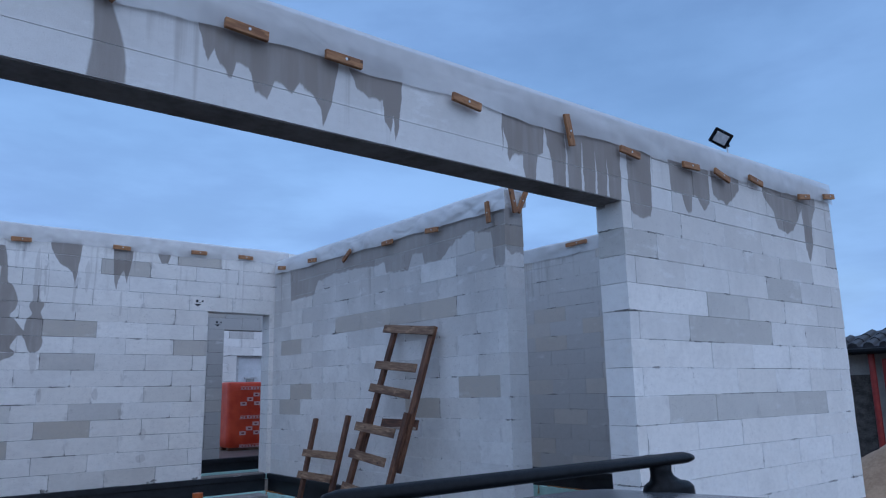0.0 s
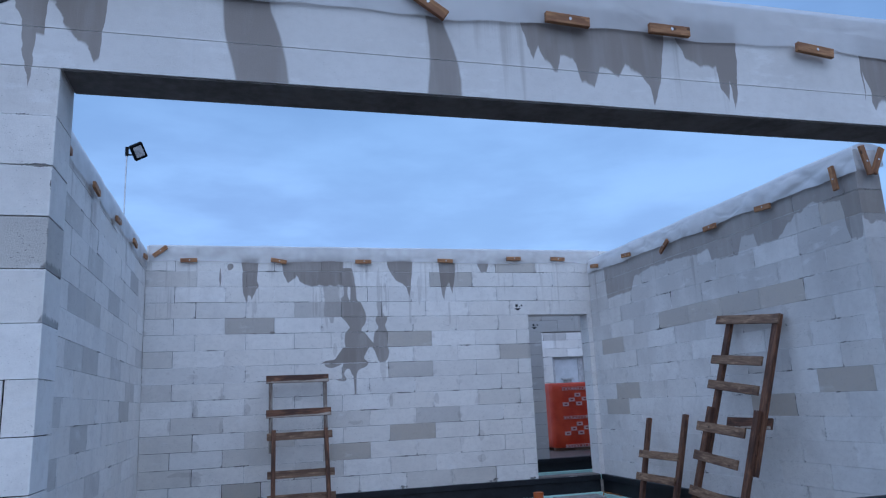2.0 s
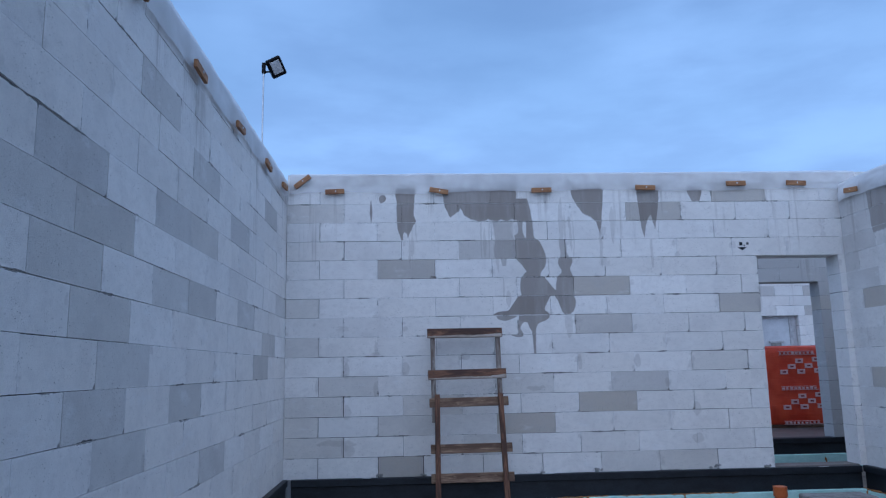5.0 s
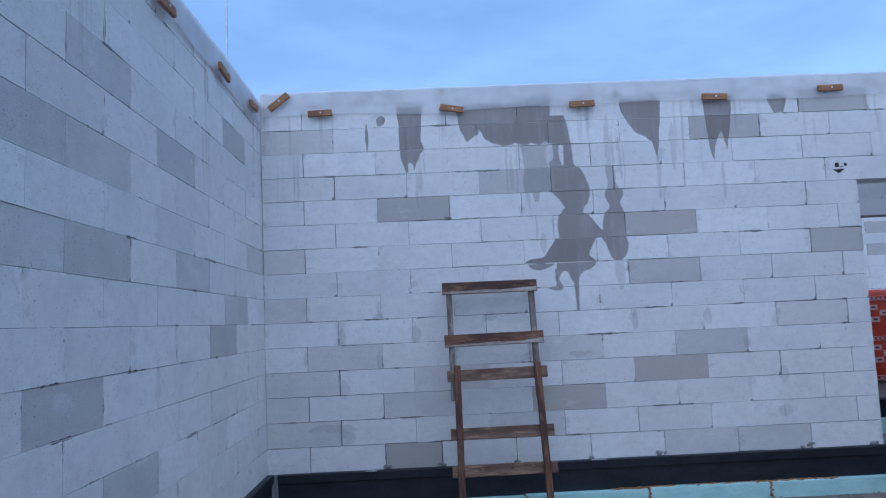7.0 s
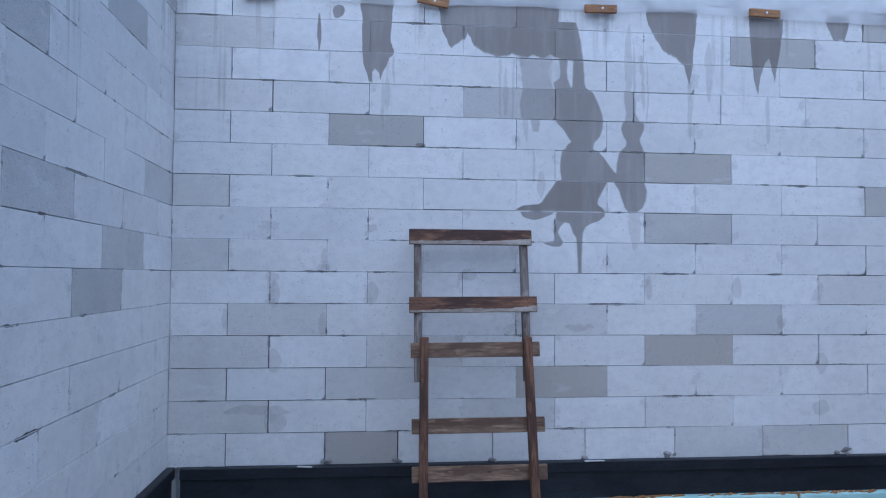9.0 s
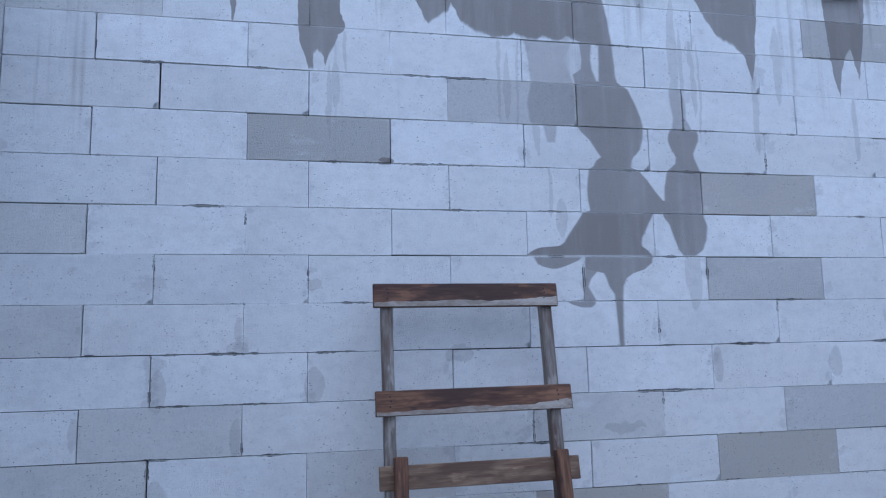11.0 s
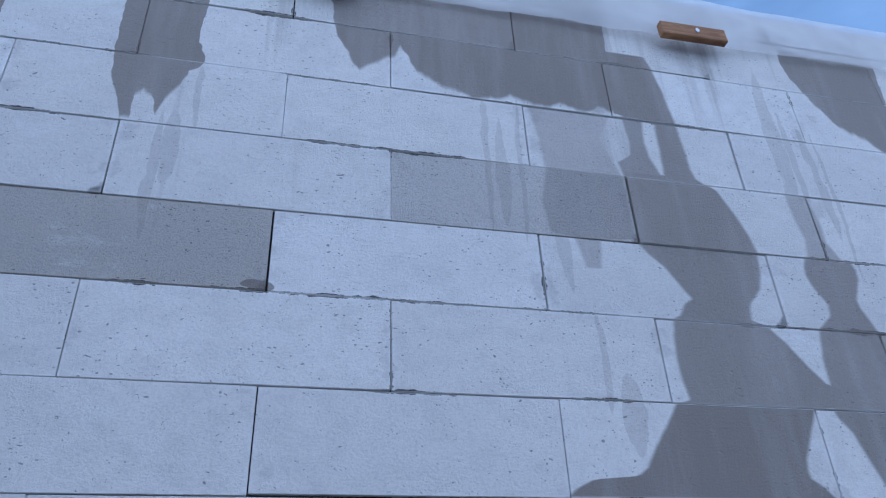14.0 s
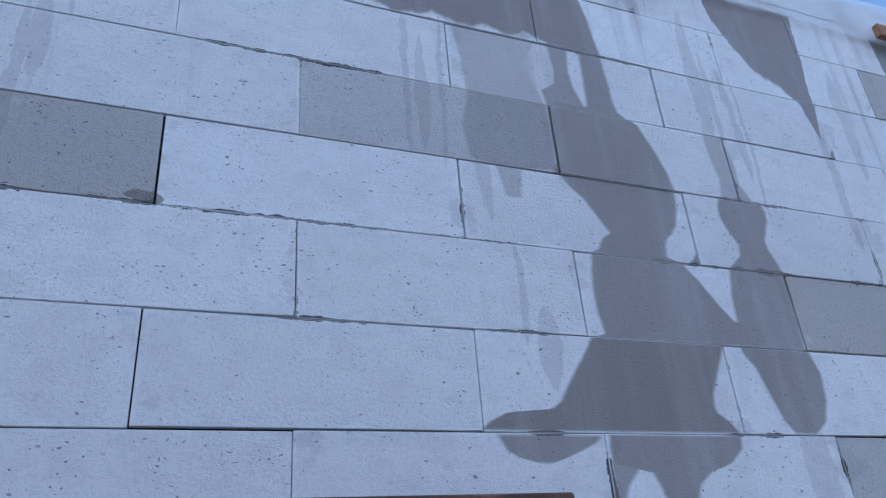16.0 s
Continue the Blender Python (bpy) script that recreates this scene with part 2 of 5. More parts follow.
    if streaks:
        thin = n_noise(nt, n_scaled(nt, pos, 1, 1, 0.03), 17.0, 3.0, 0.6)
        group = n_noise(nt, n_scaled(nt, pos, 1, 1, 0.4), 1.9, 2.0, 0.5)
        reach = n_math(nt, "SUBTRACT", z, streak_top - 0.5)
        faint = n_math(nt, "ADD", n_math(nt, "MULTIPLY", thin, 0.55), n_math(nt, "MULTIPLY", group, 0.5))
        faint = n_math(nt, "ADD", faint, n_math(nt, "MULTIPLY", reach, 0.12))
        faint = n_math(nt, "MULTIPLY", n_step(nt, faint, 0.60, 0.72), n_step(nt, z, streak_top - 1.3, streak_top - 0.5))
        wet = n_math(nt, "MAXIMUM", wet, n_math(nt, "MULTIPLY", faint, streaks))
    wet = n_math(nt, "MULTIPLY", n_math(nt, "MULTIPLY", wet, upright), n_step(nt, n_noise(nt, n_scaled(nt, pos, 1, 1, 0.12), 13.0, 3.0, 0.6), 0.3, 0.6, 0.88, 1.0))
    wet = n_math(nt, "MULTIPLY", wet, n_math(nt, "SUBTRACT", 1.0, n_math(nt, "MULTIPLY", n_math(nt, "FRACT", n_math(nt, "MULTIPLY", rnd, 5.17)), 0.15)))
    tone = n_mix(nt, n_math(nt, "MULTIPLY", wet, wetness), tone, (0.235, 0.203, 0.182, 1))
    nt.links.new(tone, p.inputs["Base Color"])
    put(nt, p.inputs["Roughness"], n_math(nt, "SUBTRACT", 0.95, n_math(nt, "MULTIPLY", wet, 0.25)))
    p.inputs["Specular IOR Level"].default_value = 0.25
    bumped(nt, p, n_math(nt, "SUBTRACT", n_math(nt, "ADD", grain, n_math(nt, "MULTIPLY", cloudy, 1.5)), n_math(nt, "MULTIPLY", n_math(nt, "MAXIMUM", hole, rag), 2.0)), min(1.0, 0.25 + 0.3 * pored + 1.2 * damp), 0.006)
    return m


WHITE, GREY = (0.86, 0.84, 0.815, 1), (0.54, 0.497, 0.44, 1)
# the runs of water down the end wall; rows of (height, one bank, other bank), top first
MAIN_SHAFT = [(3.25, 1.03, 1.17), (3.21, 1.03, 1.183), (3.12, 1.03, 1.20), (3.012, 1.03, 1.214), (3.005, 1.10, 1.214), (2.992, 1.15, 1.217), (2.93, 1.147, 1.222), (2.85, 1.142, 1.226), (2.80, 1.137, 1.24)]
THIN_SHAFT = [(3.03, 1.05, 1.12), (2.92, 1.062, 1.108), (2.875, 1.055, 1.113), (2.846, 1.017, 1.122), (2.80, 1.024, 1.14)]
MAIN_RUN = [(2.82, 1.024, 1.235), (2.80, 1.024, 1.262), (2.784, 1.024, 1.285), (2.714, 1.023, 1.317), (2.653, 1.022, 1.342), (2.605, 1.022, 1.354), (2.574, 1.043, 1.352), (2.54, 1.08, 1.345), (2.50, 1.108, 1.33),
            (2.478, 1.122, 1.31), (2.458, 1.136, 1.292), (2.442, 1.112, 1.286), (2.413, 1.096, 1.283), (2.402, 1.073, 1.315), (2.359, 1.064, 1.355), (2.30, 1.06, 1.398), (2.262, 1.062, 1.43), (2.25, 1.063, 1.47), (2.209, 1.071, 1.47), (2.20, 1.035, 1.38), (2.149, 1.0, 1.349),
            (2.087, 0.957, 1.317), (2.062, 0.94, 1.313), (2.046, 0.918, 1.316), (2.038, 0.82, 1.33), (2.02, 0.782, 1.35), (2.004, 0.765, 1.364)]
SECOND_RUN = [(2.605, 1.489, 1.622), (2.575, 1.474, 1.63), (2.55, 1.47, 1.628), (2.511, 1.481, 1.61), (2.489, 1.494, 1.6), (2.468, 1.507, 1.603), (2.438, 1.503, 1.615), (2.408, 1.469, 1.625), (2.40, 1.46, 1.632), (2.322, 1.439, 1.632), (2.262, 1.437, 1.63),
              (2.21, 1.425, 1.625), (2.187, 1.427, 1.632), (2.146, 1.455, 1.645), (2.079, 1.478, 1.637), (2.033, 1.495, 1.618), (2.005, 1.518, 1.58)]
FIRST_FOOT = [(1.996, 0.793, 1.02), (1.98, 0.803, 1.0), (1.966, 0.812, 0.968), (1.953, 0.838, 0.935), (1.944, 0.875, 0.905)]
SECOND_FOOT = [(1.998, 1.035, 1.362), (1.971, 1.033, 1.359), (1.953, 1.033, 1.335), (1.942, 1.033, 1.32), (1.925, 1.12, 1.264), (1.904, 1.13, 1.234), (1.866, 1.142, 1.213), (1.83, 1.168, 1.21), (1.70, 1.178, 1.206), (1.6, 1.182, 1.205)]
LEG = [(1.96, 1.032, 1.1), (1.933, 1.03, 1.092), (1.90, 1.03, 1.062), (1.864, 1.028, 1.048), (1.83, 1.026, 1.066), (1.808, 1.02, 1.078), (1.80, 0.94, 1.078), (1.786, 0.965, 1.076), (1.772, 1.01, 1.06)]
UPPER_SECOND = [(2.80, 1.49, 1.56), (2.73, 1.494, 1.575), (2.655, 1.505, 1.572), (2.60, 1.495, 1.60)]
SIDE_RUN = [(3.0, 0.785, 1.02), (2.92, 0.80, 0.98), (2.80, 0.81, 1.022), (2.70, 0.79, 1.022), (2.61, 0.80, 1.02), (2.60, 0.86, 0.93), (2.52, 0.88, 0.92)]
FEET = [(0.15, 2.413, 0.035, 0.012), (-0.055, 3.02, 0.03, 0.045), (-0.38, 3.26, 0.035, 0.04), (-0.5, 3.12, 0.011, 0.12)]
FAINT = [(-0.10, 2.66, 0.013, 0.17), (-0.07, 2.74, 0.018, 0.1), (-0.02, 2.9, 0.008, 0.1), (0.66, 2.8, 0.01, 0.2), (0.70, 2.78, 0.014, 0.16), (0.75, 2.8, 0.008, 0.22), (0.83, 2.56, 0.012, 0.12), (0.94, 2.18, 0.02, 0.09), (0.89, 2.3, 0.012, 0.12), (1.62, 2.86, 0.012, 0.2), (1.65, 2.8, 0.007, 0.24),
         (1.52, 3.0, 0.026, 0.24), (1.56, 2.9, 0.012, 0.2), (1.56, 1.9, 0.045, 0.14), (2.08, 2.95, 0.03, 0.2), (2.5, 2.65, 0.02, 0.16), (1.95, 2.7, 0.02, 0.2)]
RUBS = [(-0.155, 1.88, 0.03, 0.025), (-0.455, 1.62, 0.045, 0.03), (-0.45, 1.7, 0.015, 0.05), (-0.755, 1.46, 0.03, 0.08), (-0.15, 1.47, 0.04, 0.07), (0.455, 1.58, 0.06, 0.035), (-0.46, 1.27, 0.02, 0.07), (-1.06, 1.3, 0.02, 0.06), (-0.75, 1.05, 0.04, 0.07),
        (1.18, 1.24, 0.1, 0.022), (1.65, 1.5, 0.03, 0.08), (2.26, 1.5, 0.03, 0.07), (2.56, 1.28, 0.03, 0.05), (-0.85, 0.735, 0.2, 0.03), (-0.74, 0.67, 0.07, 0.06), (2.86, 1.02, 0.04, 0.07), (2.85, 0.72, 0.07, 0.04)]
END_RUNS = ((MAIN_SHAFT, 1.0), (THIN_SHAFT, 0.9), (MAIN_RUN, 1.0), (SECOND_RUN, 0.95), (FIRST_FOOT, 0.95), (SECOND_FOOT, 0.95), (LEG, 0.85), (UPPER_SECOND, 0.6), (SIDE_RUN, 0.55))
END_HEMS = [[(-0.232, 3.2), (-0.222, 2.95), (-0.2, 2.88), (-0.187, 2.8), (-0.166, 2.81), (-0.158, 2.89), (-0.144, 2.91), (-0.127, 2.876), (-0.115, 2.81), (-0.1, 2.863), (-0.07, 2.92), (-0.055, 2.96), (-0.042, 3.2)], [(0.25, 3.3), (0.29, 3.15), (0.34, 3.04), (0.38, 3.08), (0.43, 3.11), (0.45, 3.16), (0.49, 3.06), (0.55, 3.04), (0.64, 3.0), (0.74, 3.01), (0.9, 3.0), (1.04, 3.02)],
            [(1.65, 3.28), (1.70, 3.17), (1.77, 3.07), (1.86, 3.03), (1.91, 2.98), (1.94, 2.86), (1.97, 3.0), (1.99, 3.25)],
            [(2.37, 3.24), (2.39, 3.0), (2.42, 2.8), (2.46, 3.0), (2.5, 3.05), (2.54, 2.9), (2.58, 3.1), (2.6, 3.24)], [(2.92, 3.3), (2.97, 3.2), (3.05, 3.2), (3.08, 3.3)]]
BEAM_HEMS = [[(-1.064, 3.136), (-1.035, 3.029), (-1.006, 2.824), (-0.991, 2.698), (-0.977, 2.824), (-0.972, 2.941), (-0.943, 2.932), (-0.933, 3.097), (-0.908, 3.088), (-0.87, 3.0), (-0.821, 2.932), (-0.782, 2.893), (-0.762, 2.824), (-0.743, 2.844), (-0.723, 3.01), (-0.714, 3.156)],
             [(1.07, 3.214), (1.089, 3.127), (1.128, 3.01), (1.158, 3.088), (1.187, 3.019), (1.245, 2.961), (1.265, 3.039), (1.323, 3.029), (1.372, 2.932), (1.431, 2.883), (1.47, 3.0), (1.518, 3.0), (1.567, 2.961), (1.606, 3.019), (1.684, 2.98), (1.723, 2.912), (1.752, 2.834), (1.791, 2.941), (1.83, 3.156)]]
BEAM_FAR_HEMS = [[(1.898, 3.175), (1.947, 3.078), (2.025, 3.058), (2.123, 3.058), (2.132, 2.932), (2.171, 2.863), (2.191, 2.98), (2.2, 2.834), (2.23, 2.922), (2.249, 3.136)],
                 [(3.039, 3.107), (3.029, 2.922), (3.087, 2.893), (3.136, 2.951), (3.204, 2.941), (3.224, 2.766), (3.312, 2.766), (3.341, 2.961), (3.399, 3.0), (3.409, 3.136)],
                 [(3.419, 3.156), (3.458, 3.039), (3.477, 2.961), (3.487, 2.766), (3.604, 2.766), (3.614, 2.98)],
                 [(3.633, 3.01), (3.638, 2.766), (3.77, 2.766), (3.779, 2.98)],
                 [(3.794, 3.01), (3.799, 2.766), (3.916, 2.766), (3.926, 2.961)],
                 [(3.94, 2.961), (3.945, 2.766), (4.042, 2.766), (4.052, 2.961)],
                 [(4.062, 2.961), (4.072, 2.766), (4.198, 2.766), (4.208, 2.961)],
                 [(4.286, 3.107), (4.291, 2.893), (4.306, 2.737), (4.364, 2.703), (4.403, 2.688), (4.481, 2.703), (4.54, 2.727), (4.569, 2.805), (4.574, 2.961)],
                 [(4.832, 3.068), (4.842, 2.98), (4.9, 2.961), (4.978, 2.961), (5.027, 2.824), (5.095, 2.834), (5.124, 2.98), (5.193, 2.98), (5.28, 2.873), (5.368, 2.951), (5.378, 3.029)],
                 [(5.426, 3.136), (5.436, 3.029), (5.641, 2.971), (5.729, 3.029), (5.865, 3.146)],
                 [(6.274, 3.146), (6.333, 3.107), (6.44, 3.039), (6.498, 2.883), (6.654, 2.844), (6.801, 2.902), (6.947, 3.078), (6.986, 3.097)],
                 [(6.996, 3.058), (7.0, 2.98), (7.005, 2.737), (7.064, 2.62), (7.161, 2.785), (7.181, 3.039), (7.288, 3.175)]]
BEAM_RUNS = (([(3.28, -0.279, -0.1), (3.128, -0.274, -0.069), (3.027, -0.266, -0.036), (2.964, -0.253, -0.021), (2.902, -0.237, -0.008), (2.79, -0.21, 0.002)], 0.95),
             ([(3.28, 0.595, 0.657), (3.133, 0.616, 0.7), (3.041, 0.622, 0.735), (2.949, 0.623, 0.758), (2.884, 0.616, 0.767), (2.79, 0.606, 0.765)], 0.95))
CROSS_HEMS = [[(5.26, 3.0), (5.33, 2.6), (5.46, 2.62), (5.5, 2.95), (5.8, 3.02), (6.02, 2.98), (6.19, 2.87), (6.27, 2.8), (6.58, 2.82), (6.6, 2.93), (6.78, 2.95), (6.86, 2.77), (7.31, 2.82), (7.33, 2.94), (7.53, 2.92), (7.9, 2.95), (8.5, 2.96), (8.9, 2.92), (9.01, 2.75), (9.68, 2.74), (9.7, 3.1)]]
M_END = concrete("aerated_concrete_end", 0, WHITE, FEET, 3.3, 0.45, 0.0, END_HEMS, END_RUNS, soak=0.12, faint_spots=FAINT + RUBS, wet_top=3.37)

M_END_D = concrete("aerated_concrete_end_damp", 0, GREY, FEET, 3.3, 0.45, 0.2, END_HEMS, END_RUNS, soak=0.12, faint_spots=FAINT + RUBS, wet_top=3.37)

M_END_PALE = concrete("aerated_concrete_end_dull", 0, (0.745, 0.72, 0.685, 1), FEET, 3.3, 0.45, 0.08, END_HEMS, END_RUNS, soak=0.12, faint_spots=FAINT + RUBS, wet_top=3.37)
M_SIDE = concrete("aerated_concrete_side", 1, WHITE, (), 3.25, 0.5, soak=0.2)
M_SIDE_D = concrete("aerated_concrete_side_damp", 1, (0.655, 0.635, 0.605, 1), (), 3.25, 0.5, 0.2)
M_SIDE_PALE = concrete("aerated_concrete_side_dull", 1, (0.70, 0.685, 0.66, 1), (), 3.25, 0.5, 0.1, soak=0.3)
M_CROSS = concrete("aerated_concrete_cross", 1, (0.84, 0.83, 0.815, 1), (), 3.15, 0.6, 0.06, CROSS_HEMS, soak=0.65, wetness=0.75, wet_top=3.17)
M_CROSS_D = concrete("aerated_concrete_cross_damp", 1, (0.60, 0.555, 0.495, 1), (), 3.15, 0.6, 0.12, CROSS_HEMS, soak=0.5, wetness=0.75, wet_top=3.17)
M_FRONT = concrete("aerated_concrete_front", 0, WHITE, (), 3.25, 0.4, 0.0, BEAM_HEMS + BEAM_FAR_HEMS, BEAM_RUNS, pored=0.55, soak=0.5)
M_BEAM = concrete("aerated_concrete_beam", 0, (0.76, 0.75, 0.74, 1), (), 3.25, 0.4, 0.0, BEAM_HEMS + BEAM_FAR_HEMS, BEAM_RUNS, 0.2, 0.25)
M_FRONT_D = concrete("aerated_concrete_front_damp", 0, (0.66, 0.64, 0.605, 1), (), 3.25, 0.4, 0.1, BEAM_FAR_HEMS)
# the next room's lesser light is put into this darker tint
M_PLAIN = concrete("aerated_concrete_plain_shaded", 0, (0.52, 0.51, 0.50, 1), (), 3.3, 0.4, 0.1)
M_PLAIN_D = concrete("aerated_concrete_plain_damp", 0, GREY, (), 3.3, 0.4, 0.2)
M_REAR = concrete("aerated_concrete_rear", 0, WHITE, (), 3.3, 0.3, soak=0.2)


def grainy(name, dark, light, scale, rough=0.8, stretch=(1, 1, 1), bump=0.3, depth=0.004, metal=0.0, spec=0.4, object_space=False):
    m, nt, p, pos = material(name)
    if object_space:
        pos = nt.nodes.new("ShaderNodeTexCoord").outputs["Object"]
    v = n_scaled(nt, pos, *stretch)
    a, b = n_noise(nt, v, scale, 5.0, 0.6), n_noise(nt, v, scale * 7.3, 4.0, 0.6)
    mixed = n_math(nt, "ADD", n_math(nt, "MULTIPLY", a, 0.65), n_math(nt, "MULTIPLY", b, 0.35))
    nt.links.new(n_mix(nt, n_step(nt, mixed, 0.35, 0.65), (*dark, 1), (*light, 1)), p.inputs["Base Color"])
    put(nt, p.inputs["Roughness"], n_math(nt, "ADD", rough - 0.08, n_math(nt, "MULTIPLY", a, 0.16)))
    p.inputs["Metallic"].default_value, p.inputs["Specular IOR Level"].default_value = metal, spec
    bumped(nt, p, mixed, bump, depth)
    return m


def timber(name, dark, light, wet):
    """Weathered sawn board, grain along its longest side (local x), darker where the rain has soaked in."""
    m, nt, p, pos = material(name)
    loc = nt.nodes.new("ShaderNodeTexCoord").outputs["Object"]
    rnd = nt.nodes.new("ShaderNodeObjectInfo").outputs["Random"]
    loc = n_vec(nt, "ADD", loc, n_math(nt, "MULTIPLY", rnd, 37.0))
    g = n_noise(nt, n_scaled(nt, loc, 1.2, 14, 14), 6.0, 5.0, 0.65)
    patch = n_noise(nt, n_scaled(nt, loc, 0.8, 4.5, 4.5), 3.0, 4.0, 0.6)
    tone = n_mix(nt, n_step(nt, g, 0.35, 0.68), (*dark, 1), (*light, 1))
    tone = n_mix(nt, n_step(nt, patch, 0.44, 0.6, 0.0, 0.8), tone, (*wet, 1))
    tone = n_mix(nt, n_math(nt, "MULTIPLY", rnd, 0.35), tone, (*wet, 1))
    worn = n_noise(nt, n_scaled(nt, loc, 1.6, 6.0, 6.0), 4.3, 3.0, 0.6)
    tone = n_mix(nt, n_step(nt, worn, 0.56, 0.7, 0.0, 0.5), tone, [min(1, 1.35 * c) for c in light] + [1])
    knots = nt.nodes.new("ShaderNodeTexVoronoi")
    knots.inputs["Scale"].default_value = 6.0
    nt.links.new(n_scaled(nt, loc, 1, 2.0, 2.0), knots.inputs["Vector"])
    tone = n_mix(nt, n_step(nt, knots.outputs["Distance"], 0.13, 0.07, 0.0, 0.8), tone, (0.05, 0.025, 0.015, 1))
    nt.links.new(tone, p.inputs["Base Color"])
    p.inputs["Roughness"].default_value = 0.72
    bumped(nt, p, g, 0.4, 0.002)
    return m


M_BATTEN = timber("batten_timber", (0.25, 0.115, 0.045), (0.42, 0.22, 0.095), (0.17, 0.07, 0.03))
M_LADDER = timber("ladder_timber", (0.17, 0.098, 0.058), (0.36, 0.24, 0.15), (0.085, 0.042, 0.025))
M_RAIL = timber("weathered_rail_timber", (0.17, 0.145, 0.125), (0.36, 0.32, 0.28), (0.10, 0.055, 0.036))
M_LADDER_RED = timber("soaked_ladder_timber", (0.095, 0.040, 0.021), (0.23, 0.108, 0.056), (0.042, 0.018, 0.012))
M_WORN = grainy("worn_pale_wood", (0.24, 0.19, 0.15), (0.46, 0.40, 0.34), 9.0, 0.8, (1, 3, 3), object_space=True)
# soffit colour holds the shade below the beam
M_SOFFIT = grainy("shaded_lintel_soffit", (0.15, 0.138, 0.132), (0.27, 0.255, 0.245), 3.0, 0.85)
M_JOINT = grainy("joint_mortar", (0.008, 0.008, 0.008), (0.05, 0.048, 0.046), 12.0, 0.95)
M_BITUMEN = grainy("bitumen", (0.006, 0.008, 0.012), (0.016, 0.019, 0.025), 5.0, 0.5, (1, 1, 2), 0.5, 0.01)
M_EPS = grainy("green_insulation", (0.40, 0.64, 0.60), (0.54, 0.77, 0.73), 6.0, 0.85, (1, 1, 2.5), 0.3, 0.004)
M_FOAM = grainy("mounting_foam", (0.20, 0.085, 0.025), (0.42, 0.22, 0.08), 25.0, 0.8)


def earth():
    """Dark wet soil outside, dry light sand filled in between the walls."""
    m, nt, p, pos = material("site_earth")
    sep = nt.nodes.new("ShaderNodeSeparateXYZ")
    nt.links.new(pos, sep.inputs[0])
    a, b = n_noise(nt, pos, 2.5, 5.0, 0.6), n_noise(nt, pos, 19.0, 5.0, 0.65)
    mixed = n_math(nt, "ADD", n_math(nt, "MULTIPLY", a, 0.6), n_math(nt, "MULTIPLY", b, 0.4))
    soil = n_mix(nt, n_step(nt, mixed, 0.35, 0.65), (0.035, 0.029, 0.024, 1), (0.085, 0.07, 0.057, 1))
    sand = n_mix(nt, n_step(nt, mixed, 0.35, 0.65), (0.12, 0.098, 0.078, 1), (0.26, 0.215, 0.175, 1))
    edge = n_math(nt, "ADD", sep.outputs[1], n_math(nt, "MULTIPLY", a, 0.8))
    inside = n_math(nt, "MULTIPLY", n_step(nt, edge, 6.2, 7.2), n_step(nt, sep.outputs[1], 12.7, 12.5))
    inside = n_math(nt, "MULTIPLY", inside, n_math(nt, "MULTIPLY", n_step(nt, sep.outputs[0], -1.6, -1.4), n_step(nt, sep.outputs[0], 7.8, 7.6)))
    nt.links.new(n_mix(nt, inside, soil, sand), p.inputs["Base Color"])
    p.inputs["Roughness"].default_value = 0.95
    bumped(nt, p, mixed, 0.8, 0.02)
    return m


M_SAND = earth()
M_PILE = grainy("sand_heap", (0.28, 0.19, 0.12), (0.44, 0.31, 0.2), 3.0, 0.95, (1, 1, 1), 0.8, 0.02)
M_SLAB = grainy("wet_slab", (0.07, 0.06, 0.055), (0.18, 0.155, 0.135), 1.5, 0.45)
M_STEEL = grainy("zinc_steel", (0.45, 0.46, 0.48), (0.62, 0.63, 0.65), 30.0, 0.4, metal=0.9)
M_BLACK = grainy("black_plastic", (0.004, 0.0045, 0.0055), (0.009, 0.010, 0.012), 40.0, 0.4, spec=0.1)
M_LENS = grainy("lamp_glass", (0.36, 0.36, 0.37), (0.55, 0.55, 0.56), 18.0, 0.15)
M_ORANGE = grainy("orange_pipe_plastic", (0.42, 0.10, 0.025), (0.58, 0.16, 0.045), 8.0, 0.4)
M_PAINT = grainy("car_paint", (0.115, 0.125, 0.14), (0.135, 0.145, 0.16), 3.0, 0.22, metal=0.35, bump=0.0)
M_GLASS = grainy("dark_car_glass", (0.01, 0.012, 0.014), (0.018, 0.02, 0.022), 2.0, 0.08, bump=0.0)
M_TYRE = grainy("tyre_rubber", (0.012, 0.012, 0.013), (0.03, 0.03, 0.03), 20.0, 0.85)
M_ROOF = grainy("dark_roof_tile", (0.022, 0.023, 0.027), (0.045, 0.046, 0.052), 9.0, 0.5)
M_RENDER = grainy("grey_render", (0.30, 0.29, 0.27), (0.42, 0.405, 0.38), 3.0, 0.9)
M_OPENING = grainy("opening_shade", (0.035, 0.032, 0.03), (0.11, 0.10, 0.09), 5.0, 0.9, (1, 1, 1.5), 0.8, 0.03)
M_RED = grainy("red_painted_metal", (0.20, 0.02, 0.018), (0.30, 0.035, 0.028), 6.0, 0.45)
M_INK = grainy("stencil_ink", (0.012, 0.014, 0.02), (0.03, 0.032, 0.04), 60.0, 0.8)
M_WRAP_INK = grainy("pink_print", (0.66, 0.40, 0.38), (0.75, 0.50, 0.47), 20.0, 0.4)
M_CONC = grainy("grey_block", (0.20, 0.195, 0.185), (0.34, 0.33, 0.315), 10.0, 0.9)


